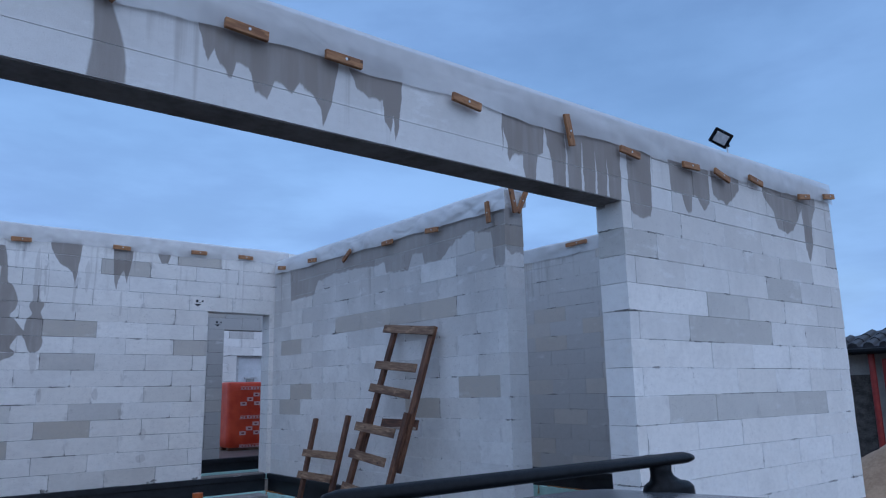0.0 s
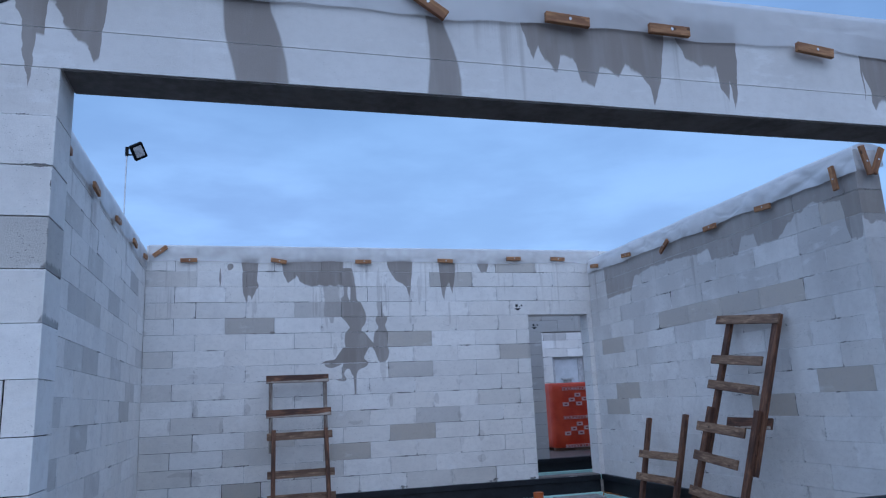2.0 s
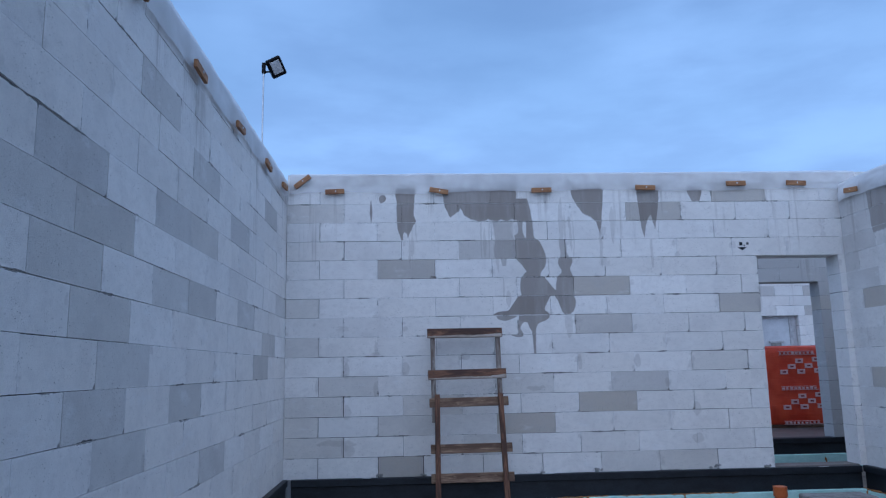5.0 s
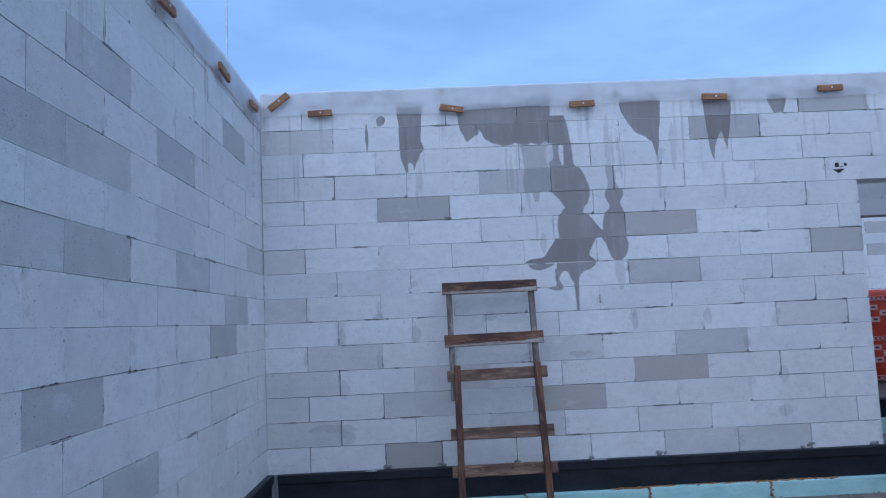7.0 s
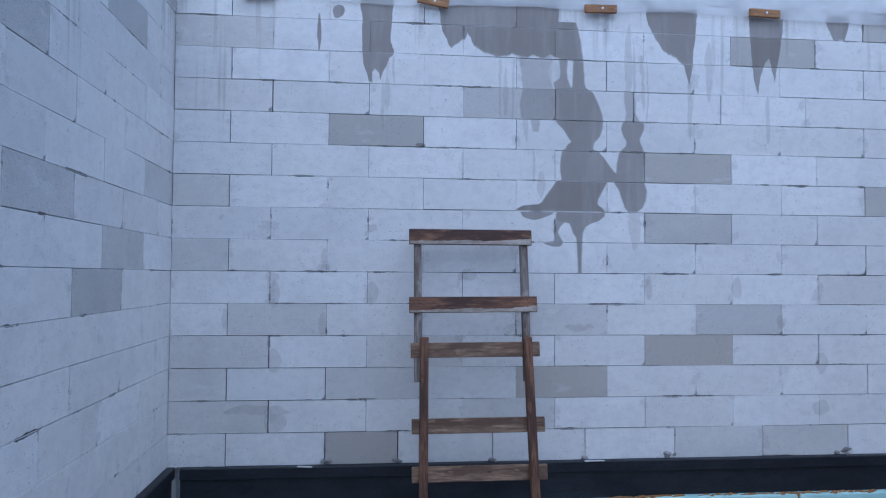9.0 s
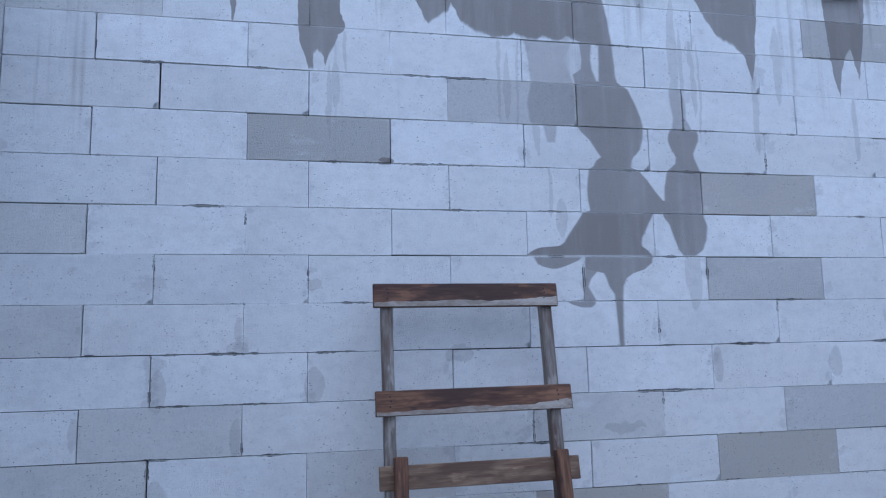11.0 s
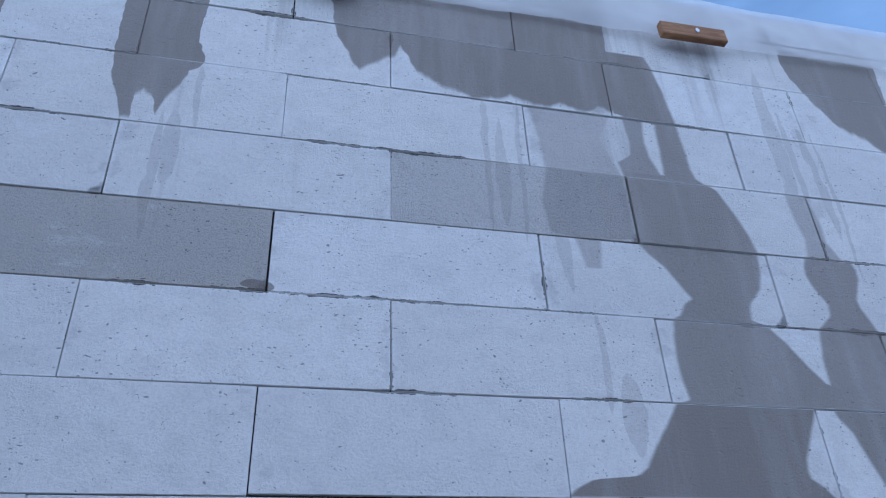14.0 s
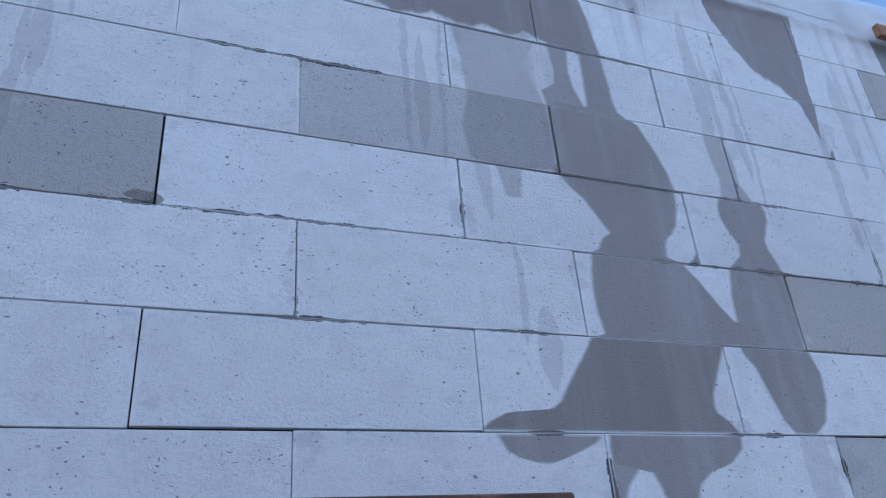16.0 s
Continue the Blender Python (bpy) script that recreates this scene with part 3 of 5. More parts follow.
def wrap_material():
    """Red stretch film: glossy, with fine level creases."""
    m, nt, p, pos = material("red_stretch_film")
    v = n_scaled(nt, pos, 1.5, 1.5, 26)
    crease = n_noise(nt, v, 2.0, 4.0, 0.6)
    big = n_noise(nt, pos, 3.0, 3.0, 0.5)
    nt.links.new(n_mix(nt, n_step(nt, big, 0.35, 0.7), (0.58, 0.045, 0.014, 1), (0.72, 0.085, 0.028, 1)), p.inputs["Base Color"])
    p.inputs["Roughness"].default_value = 0.32
    bumped(nt, p, n_math(nt, "ADD", crease, big), 0.5, 0.012)
    return m


def film_material(name, most, least, tone=0.66, bump=0.25):
    """Thin milky building film, half see-through."""
    m, nt, p, pos = material(name)
    p.inputs["Base Color"].default_value = (tone, tone, tone * 1.01, 1)
    p.inputs["Roughness"].default_value = 0.35
    crease = n_noise(nt, n_scaled(nt, pos, 1, 1, 2.0), 7.0, 5.0, 0.65)
    bend = nt.nodes.new("ShaderNodeTexVoronoi")
    bend.feature = "DISTANCE_TO_EDGE"
    bend.inputs["Scale"].default_value = 2.6
    swirl = nt.nodes.new("ShaderNodeTexNoise")
    swirl.inputs["Scale"].default_value = 2.0
    nt.links.new(pos, swirl.inputs["Vector"])
    nt.links.new(n_vec(nt, "ADD", n_scaled(nt, pos, 0.8, 1.0, 2.2), n_scaled(nt, swirl.outputs["Color"], 0.6, 0.6, 0.6)), bend.inputs["Vector"])
    fold = n_math(nt, "MULTIPLY", n_step(nt, bend.outputs["Distance"], 0.0, 0.22), 0.55)
    bumped(nt, p, n_math(nt, "ADD", fold, n_math(nt, "MULTIPLY", crease, 0.5)), bump, 0.02)
    clear = nt.nodes.new("ShaderNodeBsdfTransparent")
    thin = nt.nodes.new("ShaderNodeBsdfTranslucent")
    thin.inputs[0].default_value = (0.82, 0.82, 0.83, 1)
    m1, m2 = nt.nodes.new("ShaderNodeMixShader"), nt.nodes.new("ShaderNodeMixShader")
    m1.inputs[0].default_value = 0.3
    nt.links.new(p.outputs[0], m1.inputs[1]), nt.links.new(thin.outputs[0], m1.inputs[2])
    put(nt, m2.inputs[0], n_step(nt, n_noise(nt, pos, 2.3, 3.0), 0.3, 0.7, most, least))
    nt.links.new(m1.outputs[0], m2.inputs[1]), nt.links.new(clear.outputs[0], m2.inputs[2])
    nt.links.new(m2.outputs[0], nt.nodes["Material Output"].inputs[0])
    return m


M_WRAP, M_FILM, M_FILM_THIN = wrap_material(), film_material("milky_film", 0.42, 0.2, 0.72), film_material("thin_milky_film", 0.66, 0.46, 0.78)
M_FILM_WHITE = film_material("white_crumpled_film", 0.16, 0.03, 0.84, 0.6)
M_PANE = grainy("pale_covered_pane", (0.50, 0.52, 0.55), (0.62, 0.64, 0.67), 4.0, 0.2, bump=0.0)


# ---- mesh helpers ----
def solid(bm, x0, x1, y0, y1, z0, z1, bevel=0.0, m=None):
    """A box in bm, its edges rounded by bevel."""
    r = bmesh.ops.create_cube(bm, size=1.0)
    vs = r["verts"]
    for v in vs:
        v.co = Vector(((x0 + x1) / 2 + v.co.x * (x1 - x0), (y0 + y1) / 2 + v.co.y * (y1 - y0), (z0 + z1) / 2 + v.co.z * (z1 - z0)))
    if bevel:
        es = list({e for v in vs for e in v.link_edges})
        out = bmesh.ops.bevel(bm, geom=es, offset=bevel, segments=1, affect="EDGES")
        vs = out["verts"]
    if m is not None:
        bmesh.ops.transform(bm, matrix=m, verts=list(set(vs)))
    return bm


def rod(bm, a, b, radius, sides=12, end=None):
    """A round bar from a to b, tapering to the radius end."""
    a, b = Vector(a), Vector(b)
    d = b - a
    m = Matrix.Translation((a + b) / 2) @ d.to_track_quat("Z", "Y").to_matrix().to_4x4()
    bmesh.ops.create_cone(bm, cap_ends=True, segments=sides, radius1=radius, radius2=radius if end is None else end, depth=d.length, matrix=m)
    return bm


def data_of(name, bm, mat, smooth=False):
    me = bpy.data.meshes.new(name)
    bm.to_mesh(me)
    bm.free()
    me.materials.append(mat)
    if smooth:
        me.shade_smooth()
    return me


def part(name, bm, mat, parent=None, label="", smooth=False):
    ob = new(name, data_of(name, bm, mat, smooth))
    if parent is not None:
        ob.parent = parent
        ob.matrix_parent_inverse = parent.matrix_basis.inverted()
    return tagged(ob, label)


def thing(name, m, label, category, group="", kind=""):
    ob = new(name)
    ob.matrix_basis = m
    ob.empty_display_size = 0.1
    return tagged(ob, label, category, group, kind)


def child(name, bm, mat, parent, label="", smooth=False):
    """A part modelled in its parent's own space."""
    ob = new(name, data_of(name, bm, mat, smooth))
    ob.parent = parent
    return tagged(ob, label)


# ---- ground ----
def ground_height(x, y):
    t = min(max((y - 2.4) / 1.3, 0), 1)
    t = t * t * (3 - 2 * t)
    near = 1 if abs(x) < 30 and abs(y) < 40 else 0
    bump = (noise.noise((x * 0.7, y * 0.7, 0)) * 0.035 + noise.noise((x * 3.1, y * 3.1, 5)) * 0.012) * near
    inside = 1 if y > 3.4 and -1.6 < x < 7.9 and y < 17.4 else 0
    heap = min(max((y - 7.5) / 2.0, 0), 1) * min(max((x + 0.6) / 1.6, 0), 1) * 0.045 if inside else 0
    return heap - 0.21 + 0.21 * t * (1 if -4 < x < 10 else 0.3) + bump * (0.7 if inside else 1)


def build_ground():
    near = [i * 0.2 for i in range(-20, 61)]
    xs = [-900, -300, -100, -50, -25, -12, -7] + near + [14, 17, 22, 30, 50, 100, 300, 900]
    ys = [-900, -300, -100, -40, -20, -10, -6] + near + [13, 15, 18, 24, 40, 100, 300, 900]
    vs = [(x, y, ground_height(x, y)) for y in ys for x in xs]
    w = len(xs)
    fs = [(j * w + i, j * w + i + 1, (j + 1) * w + i + 1, (j + 1) * w + i) for j in range(len(ys) - 1) for i in range(w - 1)]
    me = bpy.data.meshes.new("ground")
    me.from_pydata(vs, [], fs)
    me.materials.append(M_SAND)
    me.shade_smooth()
    tagged(new("ground", me), "bare damp brown sand and gravel of the building site", "ground", kind="structure")


build_ground()

# ---- walls ----
COURSE, BLOCK, BASE, THICK = 0.2, 0.6, 0.4, 0.24
BLOCKS = {}


def block_mesh(w, h, axis, mat, gap):
    key = (round(w / 0.005), round(h / 0.005), axis, mat.name, gap)
    if key not in BLOCKS:
        bm = bmesh.new()
        w, h = key[0] * 0.005 - gap * 1.25, key[1] * 0.005 - gap * 0.85
        sx, sy = (w, THICK) if axis == 0 else (THICK, w)
        solid(bm, -sx / 2, sx / 2, -sy / 2, sy / 2, -h / 2, h / 2, 0.001)
        BLOCKS[key] = data_of("block", bm, mat)
    return BLOCKS[key]


def wall(name, axis, face, away, a0, a1, top, mats, holes=(), offsets=(0.0, 0.3), grey=(), base=BASE, label="", seed=1, odds=0.12, course=COURSE, length=BLOCK, pale=(), joints=None, tight=1.0):
    """A wall of blocks; joints gives a course its own upright joints past the first. axis 0 runs along x, 1 along y; face is its near plane, away (+1/-1) where its thickness goes;
    holes are (from, to, bottom, top); grey holds (course, place) of the damp blocks."""
    rng = random.Random(seed)
    mid = face + away * THICK / 2
    core_bm = bmesh.new()
    cuts = sorted({a0, a1, *[c for h in holes for c in h[:2]]})
    e = 0.012
    for c0, c1 in zip(cuts, cuts[1:]):
        spans = [(base, top)]
        l, r = (e if c0 == a0 else 0), (e if c1 == a1 else 0)
        for h0, h1, b, t in holes:
            if h0 < (c0 + c1) / 2 < h1:
                spans = [s for s in ((base, b), (t + e, top)) if s[1] - s[0] > 0.03]
            l = e if abs(c0 - h1) < 1e-6 else l
            r = e if abs(c1 - h0) < 1e-6 else r
        for z0, z1 in spans:
            u0, u1 = c0 + l, c1 - r
            v0, v1 = mid - THICK / 2 + e, mid + THICK / 2 - e
            if axis == 0:
                solid(core_bm, u0, u1, v0, v1, z0, z1 - e)
            else:
                solid(core_bm, v0, v1, u0, u1, z0, z1 - e)
    core = part(name, core_bm, M_JOINT)
    tagged(core, label, "wall", kind="structure")
    rows = math.ceil((top - base) / course - 0.2)
    for k in range(rows):
        z0, z1 = base + k * course, (top if k == rows - 1 else base + (k + 1) * course)
        zc = (z0 + z1) / 2
        segs = [(a0, a1)]
        for h0, h1, b, t in holes:
            if b - 0.05 < zc < t:
                segs = [s for q in segs for s in ((q[0], min(q[1], h0)), (max(q[0], h1), q[1])) if s[1] - s[0] > 0.02]
        off = offsets[k % 2]
        for s0, s1 in segs:
            js = [off + length * n for n in range(-40, 60)]
            if joints and k in joints:
                start, own = joints[k]
                js = [j for j in js if j < start - 0.1] + [own + length * n for n in range(40)]
            js = [s0] + [j for j in js if s0 + 0.07 < j < s1 - 0.07] + [s1]
            for j0, j1 in zip(js, js[1:]):
                c = (j0 + j1) / 2
                damp = any(kk == k and j0 < p < j1 for kk, p in grey) or rng.random() < odds
                gap = rng.choice((0.0015, 0.003, 0.0045, 0.006)) * tight
                ob = new("block", block_mesh(j1 - j0, z1 - z0, axis, mats[1] if damp else mats[2] if any(kk == k and j0 < p < j1 for kk, p in pale) else mats[0], gap))
                out = rng.uniform(-0.0015, 0.0025)
                ob.location = (c, mid - away * out, zc) if axis == 0 else (mid - away * out, c, zc)
                ob.rotation_euler = (rng.uniform(-0.003, 0.003), rng.uniform(-0.002, 0.002), rng.uniform(-0.003, 0.003))
                ob.parent = core
    return core


END_Y, LEFT_X, CROSS_X, FRONT_Y, FAR_X = 10.19, -1.385, 4.60, 3.648, 7.60
DOOR = (3.63, 4.53, 0.0, 2.6)
GREY_END = [(10, -0.13), (11, 0.7), (9, 1.9), (7, 1.9), (4, 2.25), (3, 1.9), (13, 2.5), (8, 3.4), (2, 1.1), (0, -0.2), (14, 3.3)]
PALE_END = [(0, 2.1), (0, 2.7), (1, 0.7), (5, 3.1), (6, -1.2), (8, -1.2), (3, 0.1), (4, 1.2), (2, -1.2), (1, -1.1), (3, -1.2), (13, -1.1), (15, -0.5), (2, -0.1), (4, -0.8)]
GREY_LEFT = [(9, 5.47), (8, 5.8), (9, 6.6), (4, 6.0), (4, 7.1), (6, 9.4), (5, 9.2), (7, 8.5), (2, 7.8), (10, 8.3)]
PALE_LEFT = [(7, 5.47), (9, 7.2), (7, 6.6), (7, 7.2), (8, 5.2), (6, 5.8), (5, 6.0), (12, 6.4), (11, 7.1), (3, 5.9)]
GREY_CROSS = [(5, 5.7), (5, 9.6), (4, 6.4), (4, 9.4), (9, 6.2), (9, 6.9), (9, 7.5), (9, 8.1), (8, 9.4), (12, 5.6)]
GREY_FRONT = [(10, 4.3), (9, 6.3), (8, 5.35), (7, 5.1), (7, 5.7), (4, 4.75), (4, 5.35), (4, 5.9), (4, 6.6)]
wall("wall_end", 0, END_Y, 1, LEFT_X, FAR_X, 3.525, (M_END, M_END_D, M_END_PALE), [DOOR], (-0.435, -0.18), GREY_END, label="unplastered white aerated concrete block end wall with wet runs and a doorway", seed=3, odds=0.0, length=0.603, pale=PALE_END, joints={0: (-0.1, 0.02), 11: (1.3, 1.557)})
wall("wall_left", 1, LEFT_X, -1, FRONT_Y + THICK, END_Y + THICK, 3.43, (M_SIDE, M_SIDE_D, M_SIDE_PALE), (), (0.638, 0.309), GREY_LEFT, label="unplastered white aerated concrete block side wall of the open garage", seed=5, odds=0.03, pale=PALE_LEFT, tight=0.7)
wall("wall_cross", 1, CROSS_X, 1, 5.305, END_Y, 3.34, (M_CROSS, M_CROSS_D), (), (0.34, 0.04), GREY_CROSS, label="greyish aerated concrete block cross wall with a free end", seed=7, odds=0.01, tight=0.4)
wall("wall_front_right", 0, FRONT_Y, 1, 4.198, 7.62, 2.8, (M_FRONT, M_FRONT_D), (), (0.246, 0.588), GREY_FRONT, base=0.4, label="white aerated concrete block front wall beside the wide opening", seed=9, odds=0.0, length=0.62, tight=0.75)
wall("wall_front_left", 0, FRONT_Y, 1, -2.2, -0.874, 2.8, (M_FRONT, M_FRONT_D), (), (0.415, 0.515), [(8, -1.2), (8, -1.9), (3, -1.7)], base=0.4, label="white aerated concrete block pier of the front wall beside the wide opening", seed=10, odds=0.0, joints={5: (-1.0, -0.985)})
wall("wall_far", 1, FAR_X, 1, FRONT_Y + THICK, END_Y + THICK, 3.5, (M_PLAIN, M_PLAIN_D), (), (0.1, 0.4), (), label="shade-tinted aerated concrete block outer wall of the next room", seed=11, odds=0.3, tight=0.4)
wall("wall_back", 0, 12.74, 1, LEFT_X, FAR_X, 3.4, (M_PLAIN, M_PLAIN_D), [(4.88, 5.76, 0.0, 2.6)], (0.1, 0.4), (), label="shade-tinted aerated concrete block wall behind the doorway with a second doorway", seed=13, odds=0.12)
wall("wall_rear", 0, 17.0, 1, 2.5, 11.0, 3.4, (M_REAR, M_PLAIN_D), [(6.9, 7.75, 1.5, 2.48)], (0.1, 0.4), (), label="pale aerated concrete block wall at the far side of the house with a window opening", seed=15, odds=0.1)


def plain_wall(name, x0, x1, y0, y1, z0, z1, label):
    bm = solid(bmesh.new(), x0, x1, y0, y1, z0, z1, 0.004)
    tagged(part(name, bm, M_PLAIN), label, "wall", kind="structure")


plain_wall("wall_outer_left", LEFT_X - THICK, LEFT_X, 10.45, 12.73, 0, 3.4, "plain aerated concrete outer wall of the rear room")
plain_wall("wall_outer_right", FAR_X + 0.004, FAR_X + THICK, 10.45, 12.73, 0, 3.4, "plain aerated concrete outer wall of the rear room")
plain_wall("foundation_front_left", -2.2, -0.88, FRONT_Y + 0.01, FRONT_Y + 0.23, -0.3, 0.372, "concrete footing under the front wall")
plain_wall("foundation_front_right", 4.21, 7.62, FRONT_Y + 0.01, FRONT_Y + 0.23, -0.3, 0.372, "concrete footing under the front wall")
slab = solid(bmesh.new(), 3.0, 11.0, 12.76, 17.0, 0.1, 0.425, 0.005)
tagged(part("floor_slab", slab, M_SLAB), "wet brown concrete floor slab beyond the second doorway", "floor", kind="structure")
sill = solid(bmesh.new(), DOOR[0] + 0.003, DOOR[1] - 0.003, END_Y + 0.005, END_Y + THICK - 0.005, 0.1, 0.412, 0.006)
tagged(part("threshold", sill, M_SLAB), "wet dark concrete threshold in the doorway", "threshold", kind="structure")


# ---- beam over the opening, and the lintel over the door ----
beam = thing("lintel_beam", Matrix.Identity(4), "long white aerated concrete beam over the wide garage opening", "beam", kind="structure")
part("lower_beam", solid(bmesh.new(), -1.6, 4.83, FRONT_Y + 0.001, FRONT_Y + THICK - 0.001, 2.802, 2.9695, 0.0012), M_BEAM, beam)
# added thin sheet; the underside's shade is put into its dark colour
part("soffit", solid(bmesh.new(), -0.868, 4.192, FRONT_Y + 0.012, FRONT_Y + THICK - 0.004, 2.7965, 2.8015, 0.0008), M_SOFFIT, beam, "underside of the beam, its shade put into the colour")
part("upper_beam", solid(bmesh.new(), -1.289, 4.598, FRONT_Y - 0.001, FRONT_Y + THICK + 0.001, 2.970, 3.408, 0.0012), M_BEAM, beam)
for x0, x1, z0, z1 in ((-2.2, -1.604, 2.804, 2.971), (-2.2, -1.292, 2.974, 3.195), (-2.2, -1.292, 3.198, 3.409), (4.836, 5.436, 2.804, 2.971), (5.439, 6.021, 2.804, 2.971), (6.024, 6.606, 2.804, 2.971), (6.609, 7.19, 2.804, 2.971),
                       (7.193, 7.62, 2.804, 2.971), (4.602, 5.144, 2.974, 3.195), (5.147, 5.729, 2.974, 3.195), (5.731, 6.313, 2.974, 3.195), (6.316, 6.898, 2.974, 3.195), (6.901, 7.483, 2.974, 3.195), (7.486, 7.62, 2.974, 3.195),
                       (4.602, 5.436, 3.198, 3.434), (5.439, 6.021, 3.198, 3.434), (6.024, 6.606, 3.198, 3.434), (6.609, 7.19, 3.198, 3.434), (7.193, 7.62, 3.198, 3.434)):
    part("block", solid(bmesh.new(), x0, x1, FRONT_Y, FRONT_Y + THICK, z0, z1, 0.003), M_FRONT, beam)


def stencil():
    """The word and the arrow sprayed on the beam."""
    cu = bpy.data.curves.new("stencil", "FONT")
    cu.body, cu.size, cu.extrude, cu.align_x = "DOWN", 0.076, 0.0006, "CENTER"
    cu.offset = 0.003
    ob = new("stencil_writing", cu)
    ob.location, ob.rotation_euler = (-1.133, FRONT_Y - 0.003, 3.092), (radians(90), 0, 0)
    cu.materials.append(M_INK)
    tagged(ob, "black stencilled word on the white beam", "lettering")
    bm = bmesh.new()
    vs = [bm.verts.new(p) for p in ((-0.07, 0, 0), (0.07, 0, 0), (0.0, 0, -0.04))]
    f = bm.faces.new(vs)
    bmesh.ops.extrude_face_region(bm, geom=[f])
    bm.verts.ensure_lookup_table()
    for v in bm.verts[3:]:
        v.co.y += 0.001
    ar = part("stencil_arrow", bm, M_INK, None, "black stencilled arrow pointing down on the beam")
    ar.location = (-1.133, FRONT_Y - 0.004, 3.078)
    tagged(ar, category="marking")


stencil()


def lintel_mark(x, y, z):
    """A small sprayed arrow with a stub of writing over it."""
    t = thing("lintel_mark", pose(x, y, z), "small black sprayed arrow mark on the white lintel", "marking", "sprayed lintel marks")
    bm = bmesh.new()
    vs = [bm.verts.new(p) for p in ((-0.05, 0, -0.008), (0.055, 0, -0.004), (0.0, 0, -0.042))]
    f = bm.faces.new(vs)
    bmesh.ops.extrude_face_region(bm, geom=[f])
    bm.verts.ensure_lookup_table()
    for v in bm.verts[3:]:
        v.co.y += 0.002
    child("arrow", bm, M_INK, t)
    child("letter_stub", solid(bmesh.new(), -0.028, 0.006, 0.0, 0.002, 0.012, 0.05, 0.0006), M_INK, t)
    child("letter_stub", solid(bmesh.new(), 0.05, 0.075, 0.0, 0.002, 0.02, 0.045, 0.0006), M_INK, t)
    child("letter_stub", solid(bmesh.new(), 0.02, 0.035, 0.0, 0.002, 0.01, 0.02, 0.0006), M_INK, t)


lintel_mark(3.478, END_Y - 0.004, 2.70)
lintel_mark(4.75, 12.74 - 0.004, 2.69)


# ---- plinth: bitumen band, insulation boards, foam ----
def plinth(name, axis, face, toward, a0, a1, label, holes=(), level=0.0):
    t = thing(name, Matrix.Identity(4), label, "plinth", kind="structure")
    rng = random.Random(len(name) * 7)

    def strip(bm, b0, b1, d0, d1, z0, z1, wave=0.0):
        n = max(2, int((b1 - b0) / 0.06))
        prev = None
        for i in range(n + 1):
            a = b0 + (b1 - b0) * i / n
            zb = z0 + level + wave * (noise.noise((a * 2.3, face, 1.0)) + 0.6 * noise.noise((a * 9.0, face, 2.0)))
            dd = d1 + wave * 0.4 * noise.noise((a * 4.0, face, 3.0))
            ring = []
            for d, z in ((d0, zb), (dd, zb), (dd, z1 - 0.006), (dd - 0.006, z1), (d0, z1)):
                c = face + toward * d
                ring.append(bm.verts.new((a, c, z) if axis == 0 else (c, a, z)))
            if prev:
                for q in range(5):
                    bm.faces.new((prev[q], prev[(q + 1) % 5], ring[(q + 1) % 5], ring[q]))
            else:
                bm.faces.new(ring)
            prev = ring
        bm.faces.new(prev[::-1])
        bmesh.ops.recalc_face_normals(bm, faces=bm.faces)
        return bm

    part("bitumen_lip", strip(bmesh.new(), a0, a1, -0.1, 0.05, 0.335, 0.402 + level, 0.004), M_BITUMEN, t)
    part("bitumen_sheet", strip(bmesh.new(), a0, a1, -0.1, 0.03, 0.14, 0.334 + level, 0.016), M_BITUMEN, t)
    a = a0
    while a < a1 - 0.05:
        b = min(a + 0.98, a1)
        part("insulation_board", strip(bmesh.new(), a + 0.002, b - 0.002, -0.05, 0.085 + rng.uniform(0, 0.008), -0.15, 0.160 + 0.005 * (a if axis == 0 else 0) + level + rng.uniform(-0.004, 0.004)), M_EPS, t)
        bm = bmesh.new()
        for i in range(7):
            c = face + toward * (0.086 + 0.004 * i % 3)
            q = (b + rng.uniform(-0.008, 0.008), c, 0.165 - i * 0.018) if axis == 0 else (c, b + rng.uniform(-0.008, 0.008), 0.165 - i * 0.018)
            bmesh.ops.create_icosphere(bm, subdivisions=1, radius=rng.uniform(0.007, 0.017), matrix=Matrix.Translation(q))
        part("foam_drip", bm, M_FOAM, t, smooth=True)
        a = b
    bm = bmesh.new()
    a = a0
    while a < a1:
        if (1.25 < a < 3.2 and noise.noise((a * 5, 0, 2)) > -0.25) if name == "plinth_end" else noise.noise((a * 0.9, face, 9)) > -0.05:
            c = face + toward * rng.uniform(0.04, 0.075)
            q = (a, c, 0.172) if axis == 0 else (c, a, 0.172)
            bmesh.ops.create_icosphere(bm, subdivisions=1, radius=rng.uniform(0.005, 0.015), matrix=Matrix.Translation(q) @ Matrix.Diagonal((1.9, 1.2, 0.7, 1)))
        a += 0.02
    if len(bm.verts):
        part("foam_bead", bm, M_FOAM, t, "dried orange mounting foam", True)


plinth("plinth_end", 0, END_Y, -1, LEFT_X + 0.09, CROSS_X - 0.09, "black bitumen band over green insulation boards at the foot of the end wall")
plinth("plinth_left", 1, LEFT_X, 1, FRONT_Y + 0.3, END_Y, "black bitumen band over green insulation boards at the foot of the side wall")
plinth("plinth_cross", 1, CROSS_X, -1, 5.32, END_Y, "black bitumen band over green insulation boards at the foot of the cross wall")
plinth("plinth_far", 1, FAR_X, -1, FRONT_Y + 0.3, END_Y, "black bitumen band over insulation boards at the foot of the outer wall")
plinth("plinth_back", 0, 12.74, -1, -1.3, FAR_X - 0.1, "black bitumen band over green insulation boards below the second doorway", level=0.03)
